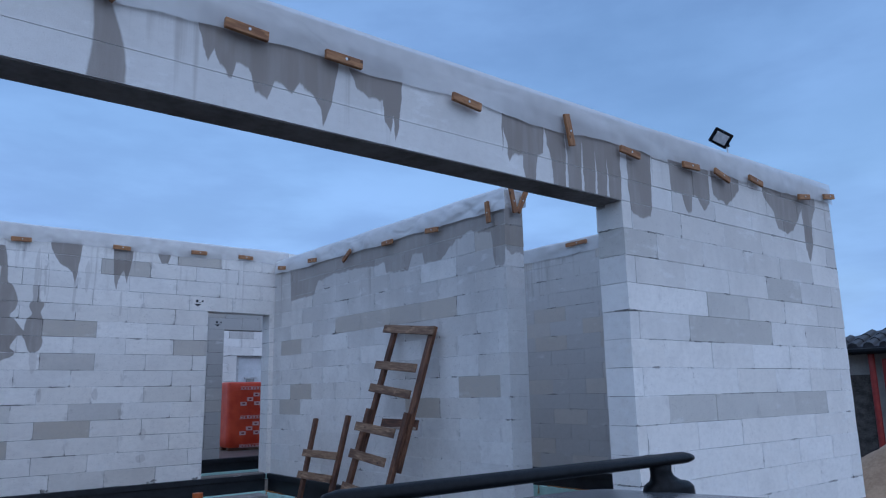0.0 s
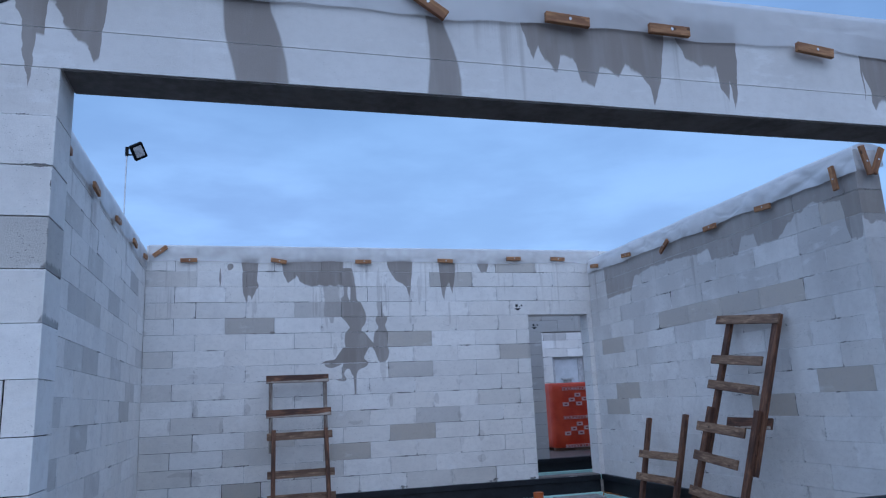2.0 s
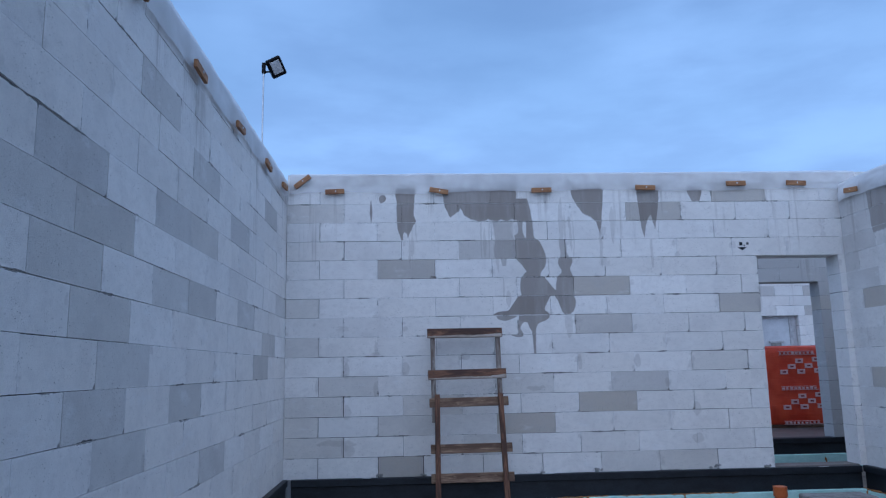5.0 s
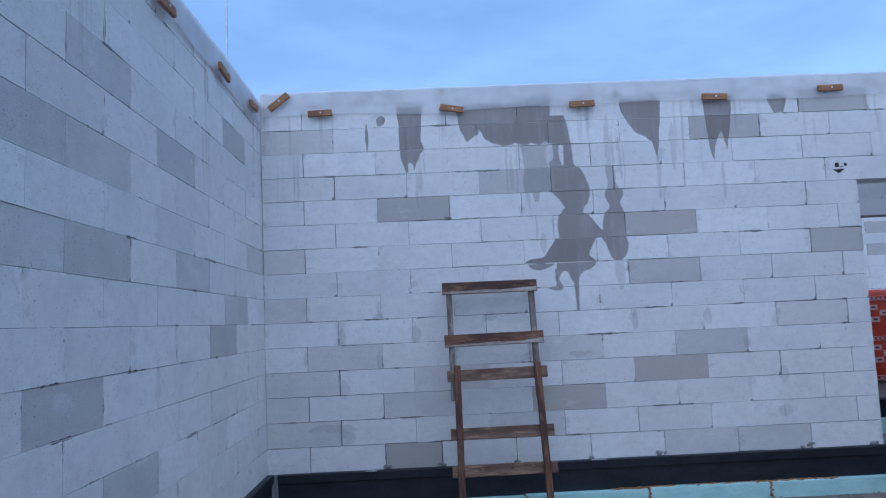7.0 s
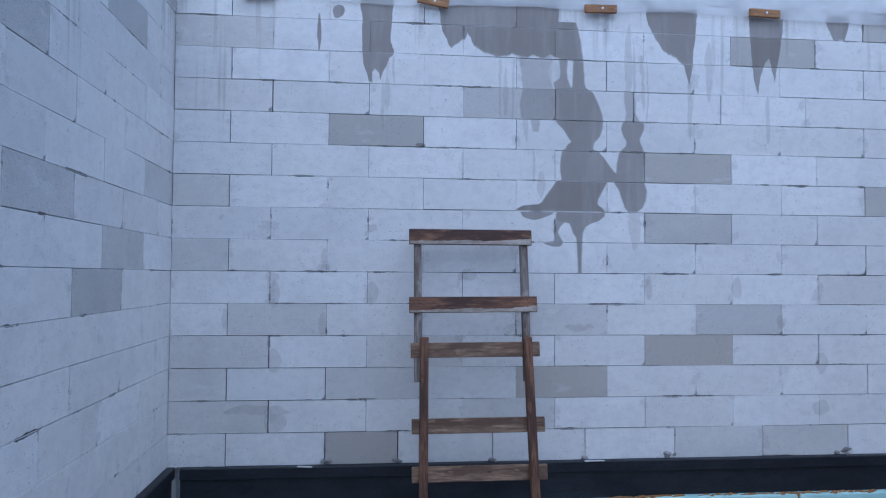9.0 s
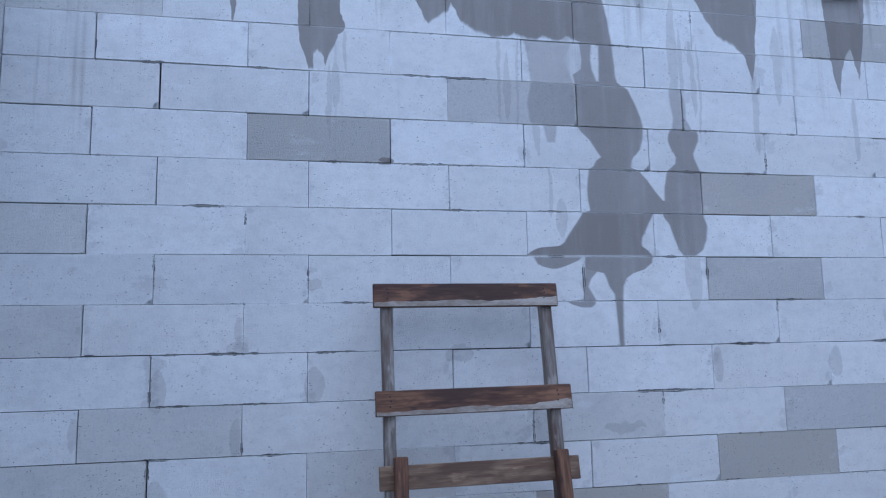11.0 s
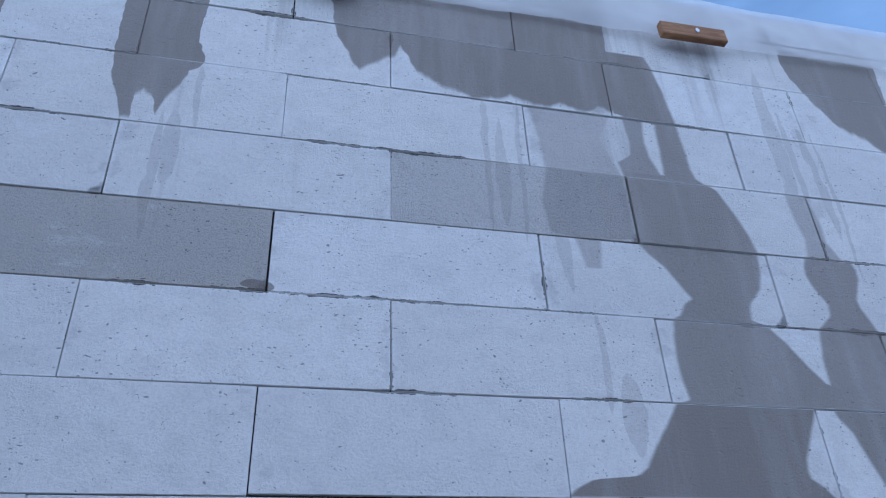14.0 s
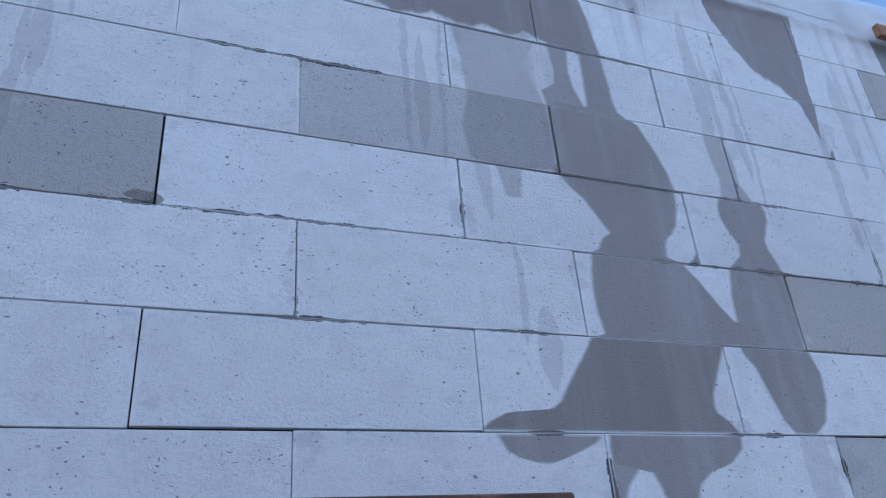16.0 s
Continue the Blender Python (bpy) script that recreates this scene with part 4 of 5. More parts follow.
bm = solid(bmesh.new(), CROSS_X - 0.02, CROSS_X + 0.26, 5.285, 5.4, -0.1, 0.4, 0.004)
tagged(part("plinth_cross_end", bm, M_BITUMEN), "black bitumen at the free end of the cross wall", "plinth", kind="structure")


# ---- plastic film over the wall tops ----
def film(name, axis, face, toward, a0, a1, low_top, thickness, drop, seed, label, rough=1.0, mat=None, rise=0.0):
    """toward: side on which the room (and the seen fall of the film) lies."""
    bm = bmesh.new()
    n = int((a1 - a0) / 0.035)
    prof = 15
    rows = []
    for i in range(n + 1):
        a = a0 + (a1 - a0) * i / n
        top = low_top + rise * i / n
        d_here = drop * (1 + 0.16 * noise.noise((a * 1.3, seed, 0)) + 0.05 * noise.noise((a * 6, seed, 0)))
        row = []
        for j in range(prof + 1):
            s = j / prof
            if s < 0.55:
                f = s / 0.55
                z = top + 0.012 - d_here * (1 - f)
                d = 0.012
                fold = noise.noise((a * 3.0 + z * 4.5, z * 2.0, seed)) + 0.5 * noise.noise((a * 8.0 - z * 9, z * 3, seed + 4))
                d += rough * (0.017 * (fold + 0.6) * (0.4 + 0.6 * math.sin(math.pi * min(f + 0.1, 1))))
                d += 0.006 * (1 - f) * (noise.noise((a * 11, 0, seed)) + 0.5)
                d = max(d, 0.006)
            elif s < 0.8:
                f = (s - 0.55) / 0.25
                d = 0.012 - f * (thickness + 0.024)
                z = top + 0.014 + rough * 0.022 * (noise.noise((a * 2.2, f * 1.5, seed + 2)) + 0.45) * math.sin(math.pi * f) + 0.008 * (noise.noise((a * 2, seed, 3)) + 0.2)
            else:
                f = (s - 0.8) / 0.2
                d = -thickness - 0.014
                z = top + 0.012 - drop * 0.8 * f
            c = face + toward * d
            row.append(bm.verts.new((a, c, z) if axis == 0 else (c, a, z)))
        rows.append(row)
    for r0, r1 in zip(rows, rows[1:]):
        for j in range(prof):
            bm.faces.new((r0[j], r1[j], r1[j + 1], r0[j + 1]))
    ob = part(name, bm, mat or M_FILM, smooth=True)
    return tagged(ob, label, "plastic film")


film("plastic_film", 0, END_Y, -1, LEFT_X + 0.03, CROSS_X + 0.2, 3.525, THICK, 0.215, 1.7, "milky plastic film draped over the end wall top", 1.0, M_FILM_THIN)
film("plastic_film", 1, LEFT_X, 1, FRONT_Y + 0.26, END_Y - 0.03, 3.43, THICK, 0.21, 3.1, "milky plastic film draped over the side wall top")
film("plastic_film", 1, CROSS_X, -1, 5.265, END_Y - 0.05, 3.345, THICK, 0.21, 5.3, "loose crumpled plastic film draped over the cross wall top", 2.0, M_FILM_WHITE, 0.02)
film("plastic_film", 0, FRONT_Y - 0.001, -1, -2.2, 4.77, 3.398, THICK, 0.235, 7.7, "milky plastic film stretched over the long beam", 0.5, rise=0.03)
film("plastic_film", 0, FRONT_Y, -1, 4.75, 7.64, 3.435, THICK, 0.23, 9.2, "milky plastic film draped over the front wall top", 0.9, rise=0.04)
film("plastic_film", 1, FAR_X, -1, FRONT_Y + 0.3, END_Y, 3.5, THICK, 0.2, 11.4, "milky plastic film draped over the outer wall top")


# ---- battens that pin the film ----
def make_batten():
    t = thing("batten", pose(0, 0, -50), "short brown timber batten screwed over the plastic film", "batten", "battens pinning the film")
    child("board", solid(bmesh.new(), -0.125, 0.125, -0.024, 0.0, -0.026, 0.026, 0.003), M_BATTEN, t)
    bm = rod(bmesh.new(), (0.01, -0.0275, 0.002), (0.01, -0.02, 0.002), 0.008, 10)
    child("screw", bm, M_STEEL, t, "zinc washer-head screw")
    return t


def batten(x, y, z, turn, tilt, length=1.0):
    """turn: the way its face looks (0: -y, 90: +x, -90: -x)."""
    m = pose(x, y, z, 0, 0, turn) @ pose(0, 0, 0, 0, tilt, 0) @ Matrix.Diagonal((length, 1, 1, 1))
    c = copy_thing(BATTEN, Matrix.Identity(4))
    c.matrix_basis = m


BATTEN = make_batten()
for x, z, tilt in ((-1.22, 3.44, -38), (-0.88, 3.33, -2), (0.22, 3.33, 10), (1.32, 3.33, -1), (2.45, 3.35, 2), (3.45, 3.39, -1), (4.12, 3.39, 2)):
    batten(x, END_Y - 0.034, z, 0, tilt, 0.86 if x > 0.5 else 0.8)
for y, z, tilt in ((5.81, 3.24, 3), (6.82, 3.245, 4), (7.86, 3.251, -3), (8.93, 3.271, 5), (9.76, 3.294, -4)):
    batten(LEFT_X + 0.036, y, z, 90, tilt, 0.9)
for y, z, tilt in ((6.36, 3.13, 4), (7.19, 3.14, 0), (8.08, 3.13, -32), (8.97, 3.21, 5), (9.87, 3.24, 8), (5.475, 3.14, 84)):
    batten(CROSS_X - 0.045, y, z, -90, tilt, 0.85)
batten(CROSS_X + 0.07, 5.305 - 0.04, 3.23, 0, 78)
batten(CROSS_X + 0.19, 5.305 - 0.04, 3.23, 0, -62)
for x, z, tilt in ((-0.879, 3.18, 2), (-0.168, 3.209, -1), (0.602, 3.224, 34), (1.294, 3.205, 3), (1.84, 3.205, 1), (2.698, 3.175, 6), (3.614, 3.195, 78), (4.276, 3.166, 5), (5.066, 3.205, -2), (5.524, 3.205, 14), (6.079, 3.253, 8), (6.976, 3.244, -8), (7.522, 3.331, -8)):
    batten(x, FRONT_Y - 0.036, z, 0, tilt, 0.9)
batten(FAR_X - 0.04, 6.99, 3.44, -90, 0, 1.5)
bpy.data.objects.remove(BATTEN.children[0]), bpy.data.objects.remove(BATTEN.children[0]), bpy.data.objects.remove(BATTEN)


# ---- ladders nailed up from boards ----
def splinter(length, h, seed):
    """The pale strip left along a board's lower front edge where the wood has split away."""
    bm, n, prev = bmesh.new(), 40, None
    for i in range(n + 1):
        x = 0.004 + (length - 0.008) * i / n
        up = max(0.003, h * (0.16 + 0.14 * noise.noise((x * 5.0, seed * 7.0, 0)) + 0.06 * noise.noise((x * 31.0, seed, 3)) + 0.16 * i / n))
        ring = [bm.verts.new((x, y, z)) for y, z in ((-0.0128, 0.002 - h / 2), (-0.0128, up - h / 2), (-0.010, up - h / 2), (-0.010, 0.002 - h / 2))]
        if prev:
            for q in range(4):
                bm.faces.new((prev[q], prev[(q + 1) % 4], ring[(q + 1) % 4], ring[q]))
        else:
            bm.faces.new(ring)
        prev = ring
    bm.faces.new(prev[::-1])
    bmesh.ops.recalc_face_normals(bm, faces=bm.faces)
    return bm


def ladder(m, rails, rungs, label):
    """rails: (x, width, depth, front, z0, z1, lean); rungs: (x0, x1, z, height, front, tilt). Local x across, z up along it, -y to the front."""
    t = thing("ladder", m, label, "ladder", "site ladders")
    for x, w, d, f, z0, z1, lean in rails:
        bm = solid(bmesh.new(), 0, z1 - z0, -d / 2, d / 2, -w / 2, w / 2, 0.004)
        ob = child("rail", bm, M_RAIL if w < 0.048 else M_LADDER_RED, t)
        ob.matrix_basis = pose(x, f, z0) @ pose(0, 0, 0, 0, -90 + lean, 0)
    for x0, x1, z, h, f, tilt in rungs:
        bm = solid(bmesh.new(), 0, x1 - x0, -0.011, 0.011, -h / 2, h / 2, 0.003)
        ob = child("rung", bm, M_LADDER if h < 0.092 else M_LADDER_RED, t)
        ob.matrix_basis = pose(x0, f, z) @ pose(0, 0, 0, 0, tilt, 0)
        for xx in (0.055, x1 - x0 - 0.06):
            for k, up in enumerate((0.024, 0.008, -0.014)):
                nail = rod(bmesh.new(), (xx + 0.004 * (k % 2), -0.0135, up), (xx + 0.004 * (k % 2), -0.009, up), 0.0032, 8)
                child("nail", nail, M_INK, ob, "dark nail head")
        if h > 0.09:
            child("worn_edge", splinter(x1 - x0, h, x0 + z), M_WORN, ob, "pale splintered lower edge")
    return t


LEAN_B = math.degrees(math.atan2(10.06 - 9.76, 1.82))
ladder(pose(0, 9.745, -0.02) @ pose(0, 0, 0, -LEAN_B, 0, 0),
       [(0.125, 0.045, 0.05, 0.0, 0.98, 1.87, 0), (0.785, 0.045, 0.05, 0.0, 0.98, 1.87, 0), (0.145, 0.05, 0.045, -0.055, 0.0, 1.24, 0.6), (0.805, 0.05, 0.045, -0.055, 0.0, 1.24, -1.2)],
       [(0.07, 0.83, 1.855, 0.095, -0.037, 0), (0.07, 0.85, 1.435, 0.095, -0.037, -0.5), (0.08, 0.86, 1.165, 0.088, -0.02, -0.5), (0.085, 0.875, 0.725, 0.088, -0.02, -0.3), (0.085, 0.88, 0.455, 0.088, -0.02, -0.2), (0.09, 0.88, 0.16, 0.088, -0.02, 0.3)],
       "home-made brown board ladder leaning on the end wall")
LEAN_R = math.degrees(math.atan2(4.53 - 3.93, 2.14))
ladder(pose(3.93, 6.665, -0.02) @ pose(0, 0, 0, 0, LEAN_R, 0) @ pose(0, 0, 0, 0, 0, -90),
       [(-0.47, 0.07, 0.045, 0.0, 0.9, 2.27, 4.8), (0.235, 0.085, 0.045, 0.0, 0.75, 2.22, 4.1), (-0.545, 0.075, 0.045, -0.05, 0.0, 1.36, 4.8), (0.175, 0.07, 0.045, -0.05, 0.0, 1.32, 4.1)],
       [(-0.535, 0.405, 2.255, 0.088, -0.035, 6.1), (-0.537, 0.235, 1.843, 0.088, -0.035, 5.2), (-0.544, 0.229, 1.592, 0.088, -0.035, 6.8), (-0.27, 0.36, 1.225, 0.1, 0.035, 0.5), (-0.569, 0.17, 1.165, 0.09, -0.085, 4.8), (-0.56, 0.12, 0.885, 0.09, -0.085, 5.5), (-0.56, 0.12, 0.55, 0.088, -0.085, 5), (-0.57, 0.12, 0.25, 0.088, -0.085, 4)],
       "tall patched brown board ladder leaning on the cross wall")
LEAN_S = math.degrees(math.atan2(4.46 - 4.12, 1.2))
ladder(pose(4.12, 8.175, -0.02) @ pose(0, 0, 0, 0, LEAN_S, 0) @ pose(0, 0, 0, 0, 0, -90),
       [(-0.33, 0.065, 0.045, 0.0, 0.0, 1.24, -6), (0.33, 0.07, 0.045, 0.0, 0.0, 1.28, -2)],
       [(-0.5, 0.31, 0.81, 0.085, -0.035, 0), (-0.49, 0.3, 0.555, 0.085, -0.035, 0), (-0.45, 0.35, 0.22, 0.085, -0.035, 0)],
       "short broken brown board ladder leaning on the cross wall")

# ---- small things on the floor by the door ----
pipe = thing("drain_pipe", pose(3.42, 9.72, 0), "orange plastic drain pipe stub standing in the sand", "pipe")
child("tube", rod(bmesh.new(), (0, 0, -0.1), (0, 0, 0.2), 0.055, 24), M_ORANGE, pipe, smooth=False)
child("socket", rod(bmesh.new(), (0, 0, 0.2), (0, 0, 0.29), 0.064, 24), M_ORANGE, pipe)
step = solid(bmesh.new(), 3.66, 4.28, 9.55, 9.85, -0.02, 0.2, 0.01)
tagged(part("step_block", step, M_CONC), "grey concrete block lying as a step below the doorway", "block")


# ---- red pallet pack ----
def pallet_pack(m):
    t = thing("pallet_pack", m, "pallet of blocks wrapped in shiny red printed film", "pallet")
    bm = bmesh.new()
    solid(bm, 0, 1.06, 0, 0.8, 0.06, 1.31, 0.025)
    bmesh.ops.subdivide_edges(bm, edges=bm.edges[:], cuts=6, use_grid_fill=True)
    for v in bm.verts:
        v.co += Vector((noise.noise(v.co * 5), noise.noise(v.co * 5 + Vector((9, 0, 0))), noise.noise(v.co * 4) * 0.6)) * 0.012
    child("film_wrap", bm, M_WRAP, t, "creased red stretch film", True)
    for i in range(3):
        child("bearer", solid(bmesh.new(), 0.02, 1.04, 0.03 + i * 0.32, 0.13 + i * 0.32, 0.0, 0.1, 0.004), M_LADDER, t)
    rng = random.Random(4)
    for zb in (1.19, 0.63, 0.085):
        child("print_stripe", solid(bmesh.new(), 0.22, 0.84, -0.014, 0.01, zb - 0.028, zb - 0.02, 0.001), M_WRAP_INK, t)
        child("print_stripe", solid(bmesh.new(), 0.22, 0.80, -0.014, 0.01, zb + 0.026, zb + 0.033, 0.001), M_WRAP_INK, t)
        for i in range(9):
            x = 0.235 + i * 0.066
            child("print_bar", solid(bmesh.new(), x, x + rng.uniform(0.02, 0.045), -0.015, 0.01, zb - 0.014, zb + 0.012 + 0.01 * rng.random(), 0.001), M_WRAP_INK, t)
        if zb > 0.5:
            for x, drop in ((0.49, 0.125), (0.77, 0.105), (0.36, 0.215), (0.64, 0.205), (0.225, 0.30), (0.51, 0.295), (0.79, 0.285)):
                sq = child("print_square", solid(bmesh.new(), x, x + 0.125, -0.015, 0.01, zb - drop - 0.036, zb - drop + 0.036, 0.002), M_WRAP_INK, t)
                child("print_mark", solid(bmesh.new(), x + 0.035, x + 0.092, -0.0175, -0.012, zb - drop - 0.012, zb - drop + 0.014, 0.001), M_RED, sq)
    return t


pallet_pack(pose(5.655, 14.3, 0.42))
win = thing("window_2", Matrix.Identity(4), "small white framed window in the far wall", "window", kind="structure")
for a in ((6.905, 7.0, 1.505, 2.475), (7.6, 7.745, 1.505, 2.475), (7.0, 7.6, 2.34, 2.475), (7.0, 7.6, 1.505, 1.6)):
    part("window_frame", solid(bmesh.new(), a[0], a[1], 17.1, 17.16, a[2], a[3], 0.005), M_LENS, win)
part("pane", solid(bmesh.new(), 7.0, 7.6, 17.12, 17.13, 1.6, 2.34), M_PANE, win)
part("vent_slot", solid(bmesh.new(), 7.12, 7.48, 17.085, 17.12, 2.40, 2.425, 0.003), M_INK, win, "dark slot under the window head")
part("vent_frame", solid(bmesh.new(), 7.10, 7.50, 17.08, 17.12, 2.365, 2.396, 0.003), M_LENS, win)
part("lower_frame", solid(bmesh.new(), 7.15, 7.45, 17.08, 17.12, 1.86, 1.90, 0.003), M_LENS, win)
part("lower_pane", solid(bmesh.new(), 7.2, 7.4, 17.09, 17.12, 1.62, 1.856, 0.003), M_CONC, win)


# ---- flood lamps ----
def flood_lamp(m, side, facing, roll, stand, label):
    """side: how far the head hangs beside the pole."""
    t = thing("flood_lamp", m, label, "flood lamp", "flood lamps")
    child("pole", rod(bmesh.new(), (0, 0, -stand), (0, 0, 0.05), 0.009, 10), M_STEEL, t, "thin zinc pole")
    bm = bmesh.new()
    solid(bm, min(0, side * 0.8), max(0, side * 0.8), -0.02, 0.02, 0.04, 0.052, 0.003)
    solid(bm, -0.02, 0.02, -0.02, 0.02, -0.06, 0.06, 0.004)
    solid(bm, min(0, side * 0.6), max(0, side * 0.6), -0.012, 0.012, -0.05, -0.035, 0.003)
    child("bracket", bm, M_BLACK, t)
    head = child("housing", solid(bmesh.new(), -0.105, 0.105, -0.025, 0.025, -0.085, 0.085, 0.01), M_BLACK, t)
    head.matrix_basis = pose(side, -0.03, 0.0, 0, 0, facing) @ pose(0, 0, 0, 24, 0, 0) @ pose(0, 0, 0, 0, roll, 0)
    child("glass", solid(bmesh.new(), -0.07, 0.07, -0.03, -0.024, -0.055, 0.055, 0.003), M_LENS, head, "pale lamp glass")
    for i in range(6):
        child("fin", solid(bmesh.new(), -0.08 + i * 0.032 - 0.003, -0.08 + i * 0.032 + 0.003, 0.024, 0.045, -0.07, 0.07), M_BLACK, head)
    return t


flood_lamp(pose(-1.69, 10.33, 4.79), 0.14, 30, 55, 1.34, "black flood lamp on a thin pole above the end wall corner")
flood_lamp(pose(7.28, 4.5, 4.13), -0.17, -58, 35, 0.64, "black flood lamp on a bracket above the front wall")
mast = rod(bmesh.new(), (7.28, 4.5, 3.49), (7.72, 4.5, 3.49), 0.014, 10)
tagged(part("lamp_arm", mast, M_STEEL), "thin steel arm holding the flood lamp at the wall", "bracket")


# ---- parked car with a roof bar ----
def car(m):
    t = thing("car", m, "grey hatchback parked in front of the opening with black roof bars", "car")

    def loft(stations, sides=20):
        bm = bmesh.new()
        rows = []
        for y, hw, z0, z1, p in stations:
            ring = []
            for i in range(sides):
                a = 2 * math.pi * i / sides
                c, s = math.cos(a), math.sin(a)
                ring.append(bm.verts.new((hw * math.copysign(abs(c) ** p, c), y, (z0 + z1) / 2 + (z1 - z0) / 2 * math.copysign(abs(s) ** p, s))))
            rows.append(ring)
        for r0, r1 in zip(rows, rows[1:]):
            for i in range(sides):
                bm.faces.new((r0[i], r0[(i + 1) % sides], r1[(i + 1) % sides], r1[i]))
        bm.faces.new(rows[0][::-1]), bm.faces.new(rows[-1])
        bmesh.ops.recalc_face_normals(bm, faces=bm.faces)
        return bm

    child("body", loft([(-2.1, 0.62, 0.28, 0.62, 0.5), (-1.95, 0.80, 0.2, 0.74, 0.4), (-1.3, 0.87, 0.18, 0.86, 0.34), (-0.7, 0.88, 0.18, 0.92, 0.32), (1.2, 0.88, 0.18, 0.95, 0.32), (1.8, 0.86, 0.2, 0.95, 0.36), (2.02, 0.78, 0.3, 0.88, 0.45)], 32), M_PAINT, t, smooth=True)
    child("window_glass", loft([(-0.85, 0.74, 0.85, 0.93, 0.5), (-0.1, 0.66, 0.8, 1.30, 0.42), (1.1, 0.65, 0.8, 1.325, 0.42), (1.6, 0.66, 0.8, 1.22, 0.45), (1.9, 0.7, 0.8, 0.95, 0.5)], 32), M_GLASS, t, smooth=True)
    child("roof", loft([(-0.28, 0.56, 1.22, 1.30, 0.6), (0.1, 0.62, 1.24, 1.352, 0.6), (0.8, 0.63, 1.25, 1.37, 0.6), (1.35, 0.62, 1.24, 1.345, 0.6), (1.62, 0.58, 1.2, 1.28, 0.6)], 40), M_PAINT, t, smooth=True)
    for x in (-0.8, 0.8):
        for y in (-1.35, 1.25):
            wheel = child("wheel", rod(bmesh.new(), (x - 0.1, y, 0.31), (x + 0.1, y, 0.31), 0.31, 32), M_TYRE, t, smooth=False)
            rim = rod(bmesh.new(), (x - 0.106, y, 0.31), (x + 0.106, y, 0.31), 0.19, 20)
            child("rim", rim, M_STEEL, wheel)
        child("side_mirror", solid(bmesh.new(), x * 1.12 - 0.09, x * 1.12 + 0.09, -0.62, -0.5, 0.9, 1.03, 0.03), M_BLACK, t)
        child("headlight", solid(bmesh.new(), x * 0.75 - 0.14, x * 0.75 + 0.14, -2.05, -1.9, 0.55, 0.68, 0.03), M_LENS, t)
        child("tail_light", solid(bmesh.new(), x * 0.85 - 0.09, x * 0.85 + 0.09, 1.86, 2.02, 0.66, 0.9, 0.03), M_RED, t)
    for y in (0.16, 1.14):
        bar = bmesh.new()
        rows = []
        for x, k in ((-0.705, 0.25), (-0.695, 0.7), (-0.66, 1), (0, 1), (0.66, 1), (0.695, 0.7), (0.705, 0.25)):
            rows.append([bar.verts.new((x, y + 0.038 * k * math.cos(a), 1.438 + (0.021 if math.sin(a) > 0 else 0.017) * k * math.sin(a))) for a in [2 * math.pi * i / 16 for i in range(16)]])
        for r0, r1 in zip(rows, rows[1:]):
            for i in range(16):
                bar.faces.new((r0[i], r0[(i + 1) % 16], r1[(i + 1) % 16], r1[i]))
        bar.faces.new(rows[0][::-1]), bar.faces.new(rows[-1])
        bmesh.ops.recalc_face_normals(bar, faces=bar.faces)
        rb = child("roof_bar", bar, M_BLACK, t, "black aero roof bar", True)
        for s in (-1, 1):
            ft = bmesh.new()
            rs = []
            for z, w, d, o in ((1.43, 0.048, 0.03, 0.01), (1.405, 0.044, 0.028, 0.012), (1.39, 0.05, 0.03, 0.018), (1.375, 0.068, 0.036, 0.03), (1.366, 0.105, 0.045, 0.042), (1.35, 0.122, 0.05, 0.05), (1.31, 0.125, 0.05, 0.055), (1.28, 0.125, 0.05, 0.055)):
                rs.append([ft.verts.new((s * (0.525 + o) + w * math.cos(a), y + d * math.sin(a), z)) for a in [2 * math.pi * i / 14 for i in range(14)]])
            for r0, r1 in zip(rs, rs[1:]):
                for i in range(14):
                    ft.faces.new((r0[i], r0[(i + 1) % 14], r1[(i + 1) % 14], r1[i]))
            ft.faces.new(rs[0][::-1]), ft.faces.new(rs[-1])
            bmesh.ops.recalc_face_normals(ft, faces=ft.faces)
            child("bar_foot", ft, M_BLACK, rb, "", True)
    return t


car(pose(1.528, 0.815, -0.218))


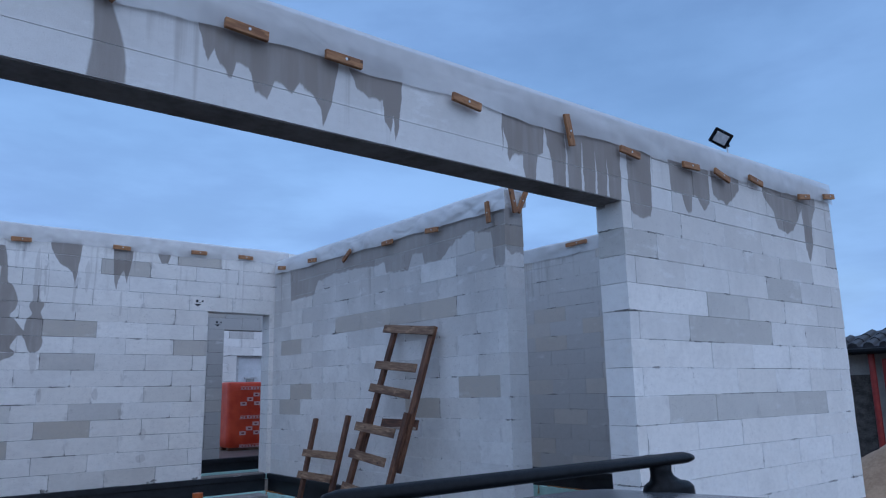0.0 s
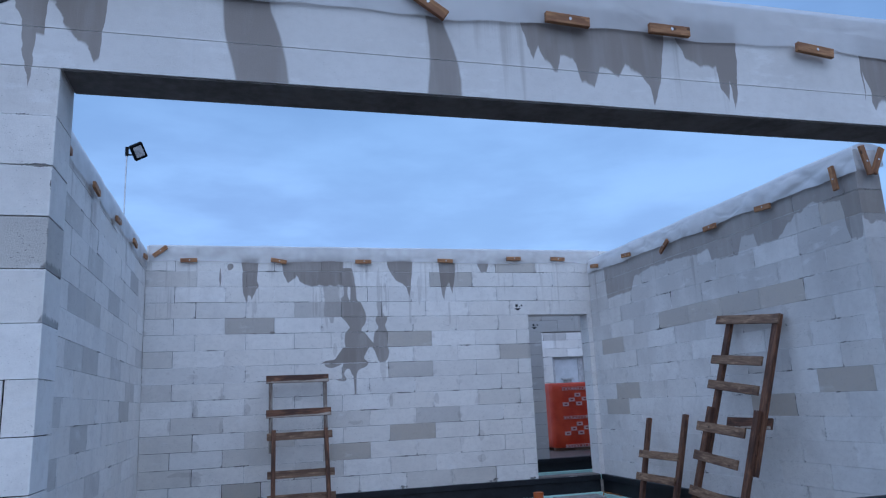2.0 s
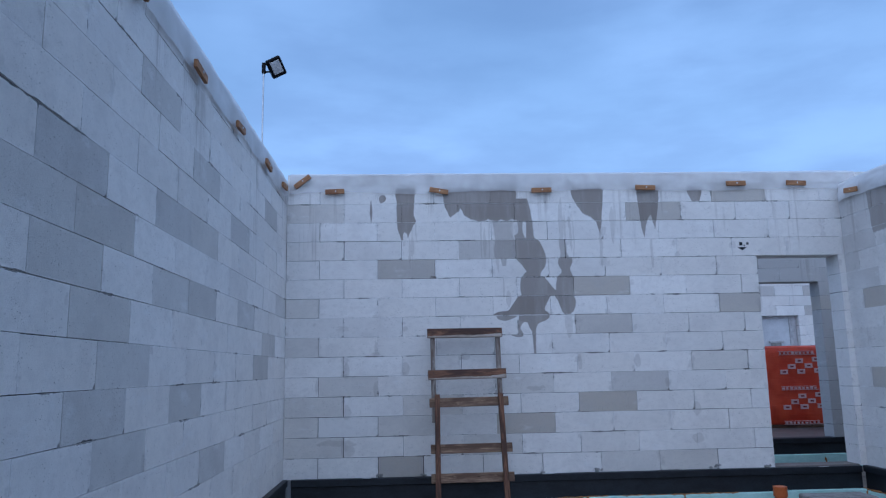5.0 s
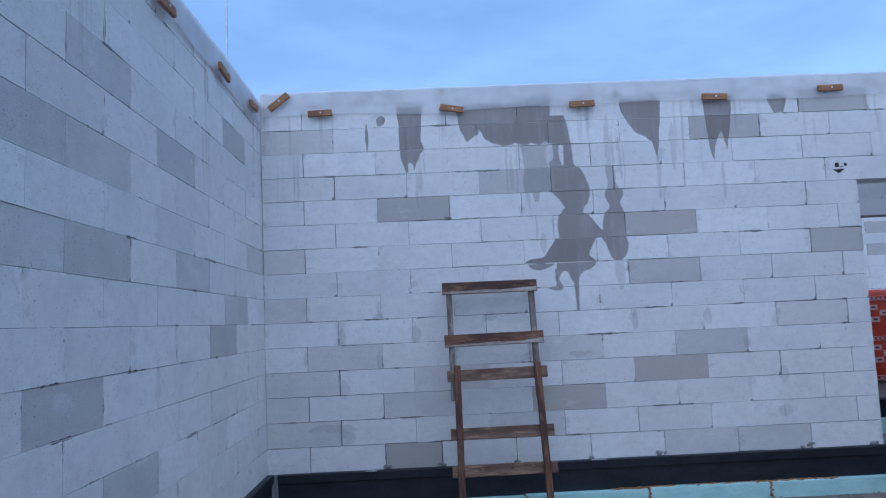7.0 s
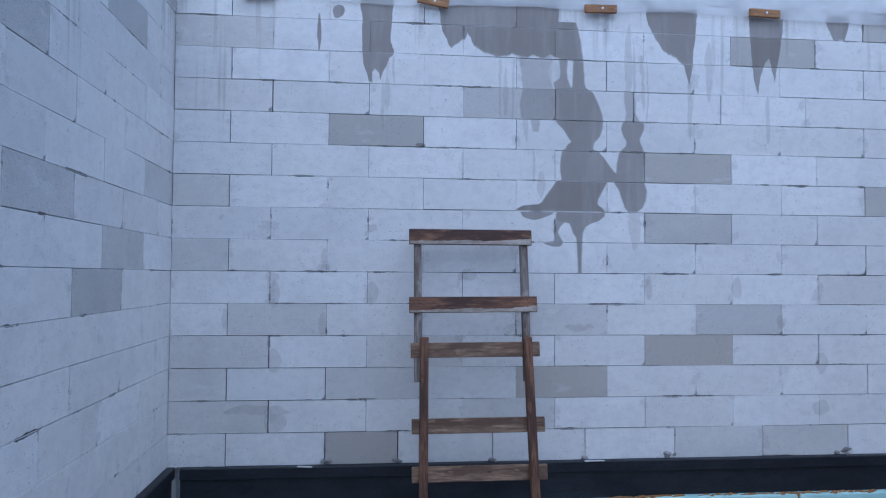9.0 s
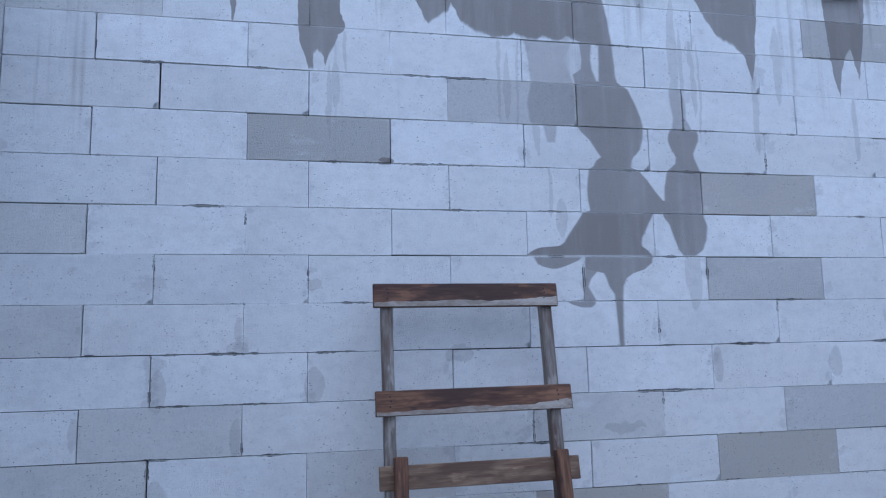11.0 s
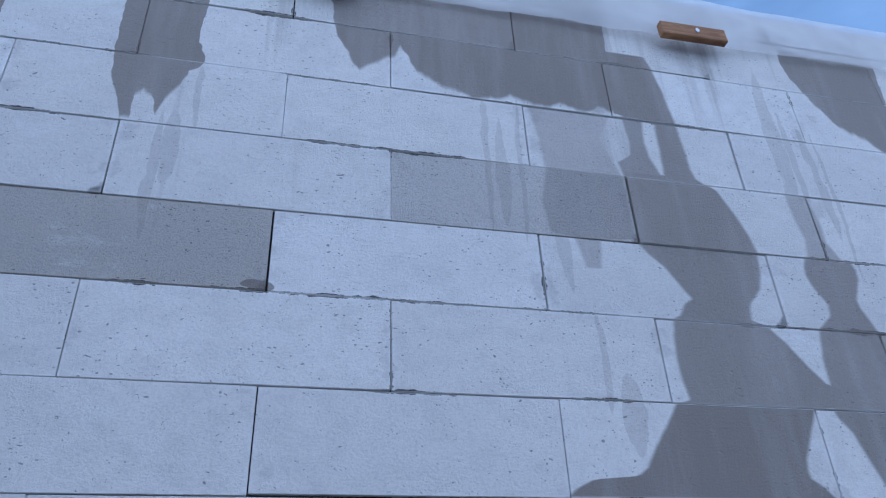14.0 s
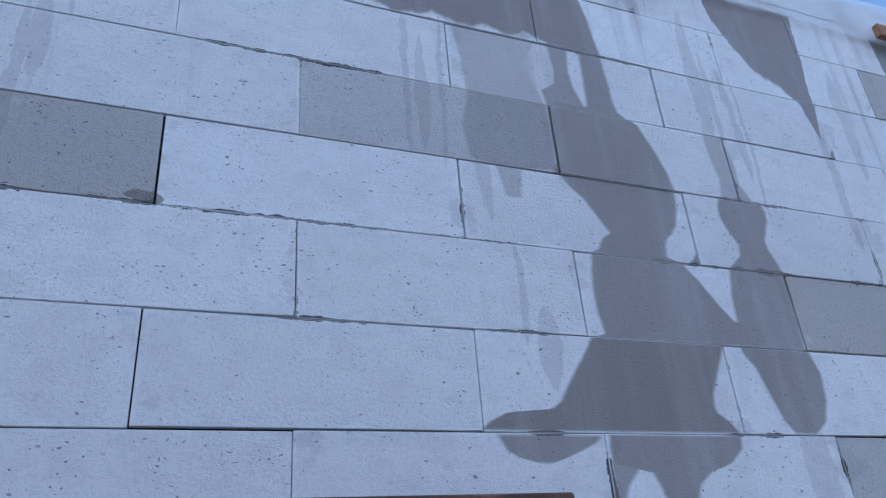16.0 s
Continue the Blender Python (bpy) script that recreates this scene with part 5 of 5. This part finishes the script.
# ---- neighbour's building, rubble wall, sand heap ----
def neighbour():
    t = thing("neighbour_house", pose(16.0, 0, -0.3), "low house with a dark tiled roof and a red downpipe", "house")
    child("wall", solid(bmesh.new(), 0.3, 8, -9, 7.5, 0, 2.4, 0.01), M_RENDER, t, "grey rendered wall")
    roof = bmesh.new()
    n, s_, top = 8.0, -9.6, 3.9
    vs = [roof.verts.new(p) for p in ((-0.3, s_, 2.5), (8.6, s_, 2.5), (8.6, n, 2.5), (-0.3, n, 2.5), (4.15, s_ + 4.4, top), (4.15, n - 4.4, top), (-0.3, s_, 2.38), (8.6, s_, 2.38), (8.6, n, 2.38), (-0.3, n, 2.38))]
    for f in ((0, 4, 5, 3), (1, 2, 5, 4), (0, 1, 4), (2, 3, 5), (6, 7, 1, 0), (7, 8, 2, 1), (8, 9, 3, 2), (9, 6, 0, 3), (9, 8, 7, 6)):
        roof.faces.new([vs[i] for i in f])
    bmesh.ops.recalc_face_normals(roof, faces=roof.faces)
    rf = child("roof", roof, M_ROOF, t, "dark tiled hip roof")
    slope = math.atan2(top - 2.5, 4.45)
    tile = data_of("tile", rod(bmesh.new(), (0, 0, 0), (0.4 * math.cos(slope), 0, 0.4 * math.sin(slope)), 0.11, 8, 0.09), M_ROOF)
    for k in range(7):
        for j in range(24):
            y = 0.6 + j * 0.3
            if y < n - 0.15 - k * 0.36:
                ob = new("tile", tile)
                ob.parent = rf
                ob.location = (-0.3 + k * 0.36 * math.cos(slope), y, 2.48 + k * 0.36 * math.sin(slope))
    child("gutter", rod(bmesh.new(), (-0.36, s_, 2.4), (-0.36, n, 2.4), 0.06, 12), M_BLACK, t)
    child("downpipe", rod(bmesh.new(), (-0.1, 6.66, 0), (-0.1, 6.66, 2.36), 0.06, 14), M_RED, t, "red painted downpipe")
    # solid slab on the wall; its dark colour stands for shade inside an opening
    child("door", solid(bmesh.new(), 0.2, 0.32, 6.85, 7.45, 0.3, 1.95, 0.01), M_OPENING, t, "dark panel with an opening's shade in its colour")
    child("panel", solid(bmesh.new(), -0.05, 0.31, 4.6, 6.5, 0.1, 2.25, 0.02), M_RED, t, "red metal panel")


neighbour()


def mound(name, cx, cy, radius, height, mat, label, category):
    n, vs, fs = 36, [], []
    for j in range(n + 1):
        for i in range(n + 1):
            x, y = (i / n * 2 - 1) * radius, (j / n * 2 - 1) * radius
            r = math.hypot(x, y) / radius
            h = height * max(0, 1 - r) ** 0.9 * (1 + 0.25 * noise.noise((x * 1.5, y * 1.5, cx))) + 0.05 * noise.noise((x * 5, y * 5, 1)) * max(0, 1 - r)
            vs.append((cx + x, cy + y, -0.3 + h))
    for j in range(n):
        for i in range(n):
            fs.append((j * (n + 1) + i, j * (n + 1) + i + 1, (j + 1) * (n + 1) + i + 1, (j + 1) * (n + 1) + i))
    me = bpy.data.meshes.new(name)
    me.from_pydata(vs, [], fs)
    me.materials.append(mat)
    me.shade_smooth()
    tagged(new(name, me), label, category)


mound("sand_heap", 12.2, 4.2, 2.2, 1.5, M_PILE, "heap of light brown building sand", "sand heap")


# ---- small leavings ----
wire = bmesh.new()
last = None
for i in range(13):
    u = i / 12
    p = (5.7 + 1.1 * u, 16.996, 2.4 - 0.05 * math.sin(math.pi * u) + 0.01 * u)
    if last:
        rod(wire, last, p, 0.005, 6)
    last = p
tagged(part("wire", wire, M_BLACK), "thin black cable tacked along the pale far wall", "cable")


def dab(x, z, size, seed):
    rng = random.Random(seed)
    bm = bmesh.new()
    for i in range(6):
        q = Matrix.Translation((x + rng.uniform(-size, size), END_Y - 0.004 - rng.uniform(0, 0.012), z + abs(rng.uniform(0, size * 0.8)))) @ Matrix.Diagonal((1.5, 0.7, 1.0, 1))
        bmesh.ops.create_icosphere(bm, subdivisions=2, radius=rng.uniform(0.006, 0.014), matrix=q)
    for v in bm.verts:
        v.co += Vector((noise.noise(v.co * 60), 0, noise.noise(v.co * 70))) * 0.004
    tagged(part("mortar_dab", bm, M_CONC, smooth=True), "grey dab of mortar at the foot of the end wall", "mortar", "mortar dabs")


for i, (x, size) in enumerate(((-0.43, 0.03), (0.02, 0.025), (0.62, 0.015), (1.22, 0.015), (1.80, 0.04), (3.0, 0.05), (3.55, 0.03))):
    dab(x, 0.405, size, i)


def scrap(x, y, z, w, turn, mat, label):
    bm = solid(bmesh.new(), -w / 2, w / 2, -0.012, 0.012, 0, 0.006, 0.002)
    for v in bm.verts:
        v.co.z += 0.006 * noise.noise((v.co.x * 30, x, 0))
    ob = part("scrap", bm, mat)
    ob.matrix_basis = pose(x, y, z, 0, 0, turn)
    tagged(ob, label, "scrap", "scraps on the plinth")


scrap(1.27, 10.13, 0.404, 0.13, 4, M_LENS, "white scrap of plastic lying on the bitumen band")
scrap(-0.55, 10.13, 0.404, 0.09, -6, M_LENS, "white scrap of plastic lying on the bitumen band")
scrap(4.1, 10.13, 0.404, 0.12, 12, M_LENS, "white scrap of plastic lying on the bitumen band")


def gravel():
    rng = random.Random(21)
    vs, fs = [], []
    for i in range(1500):
        x, y = rng.uniform(-1.2, 4.4), 10.1 - abs(rng.gauss(0, 1.1))
        r = rng.uniform(0.004, 0.016)
        z = ground_height(x, y) + r * 0.3
        n = len(vs)
        for dx, dy, dz in ((1, 0, 0), (0, 1, 0), (-1, 0, 0), (0, -1, 0), (0, 0, 0.8), (0, 0, -0.8)):
            k = r * rng.uniform(0.7, 1.2)
            vs.append((x + dx * k, y + dy * k, z + dz * k))
        fs += [(n + a, n + b, n + c) for a, b, c in ((0, 1, 4), (1, 2, 4), (2, 3, 4), (3, 0, 4), (1, 0, 5), (2, 1, 5), (3, 2, 5), (0, 3, 5))]
    me = bpy.data.meshes.new("gravel")
    me.from_pydata(vs, [], fs)
    me.materials.append(M_CONC)
    tagged(new("gravel", me), "loose grey pebbles lying in the sand", "gravel", kind="stuff")


gravel()
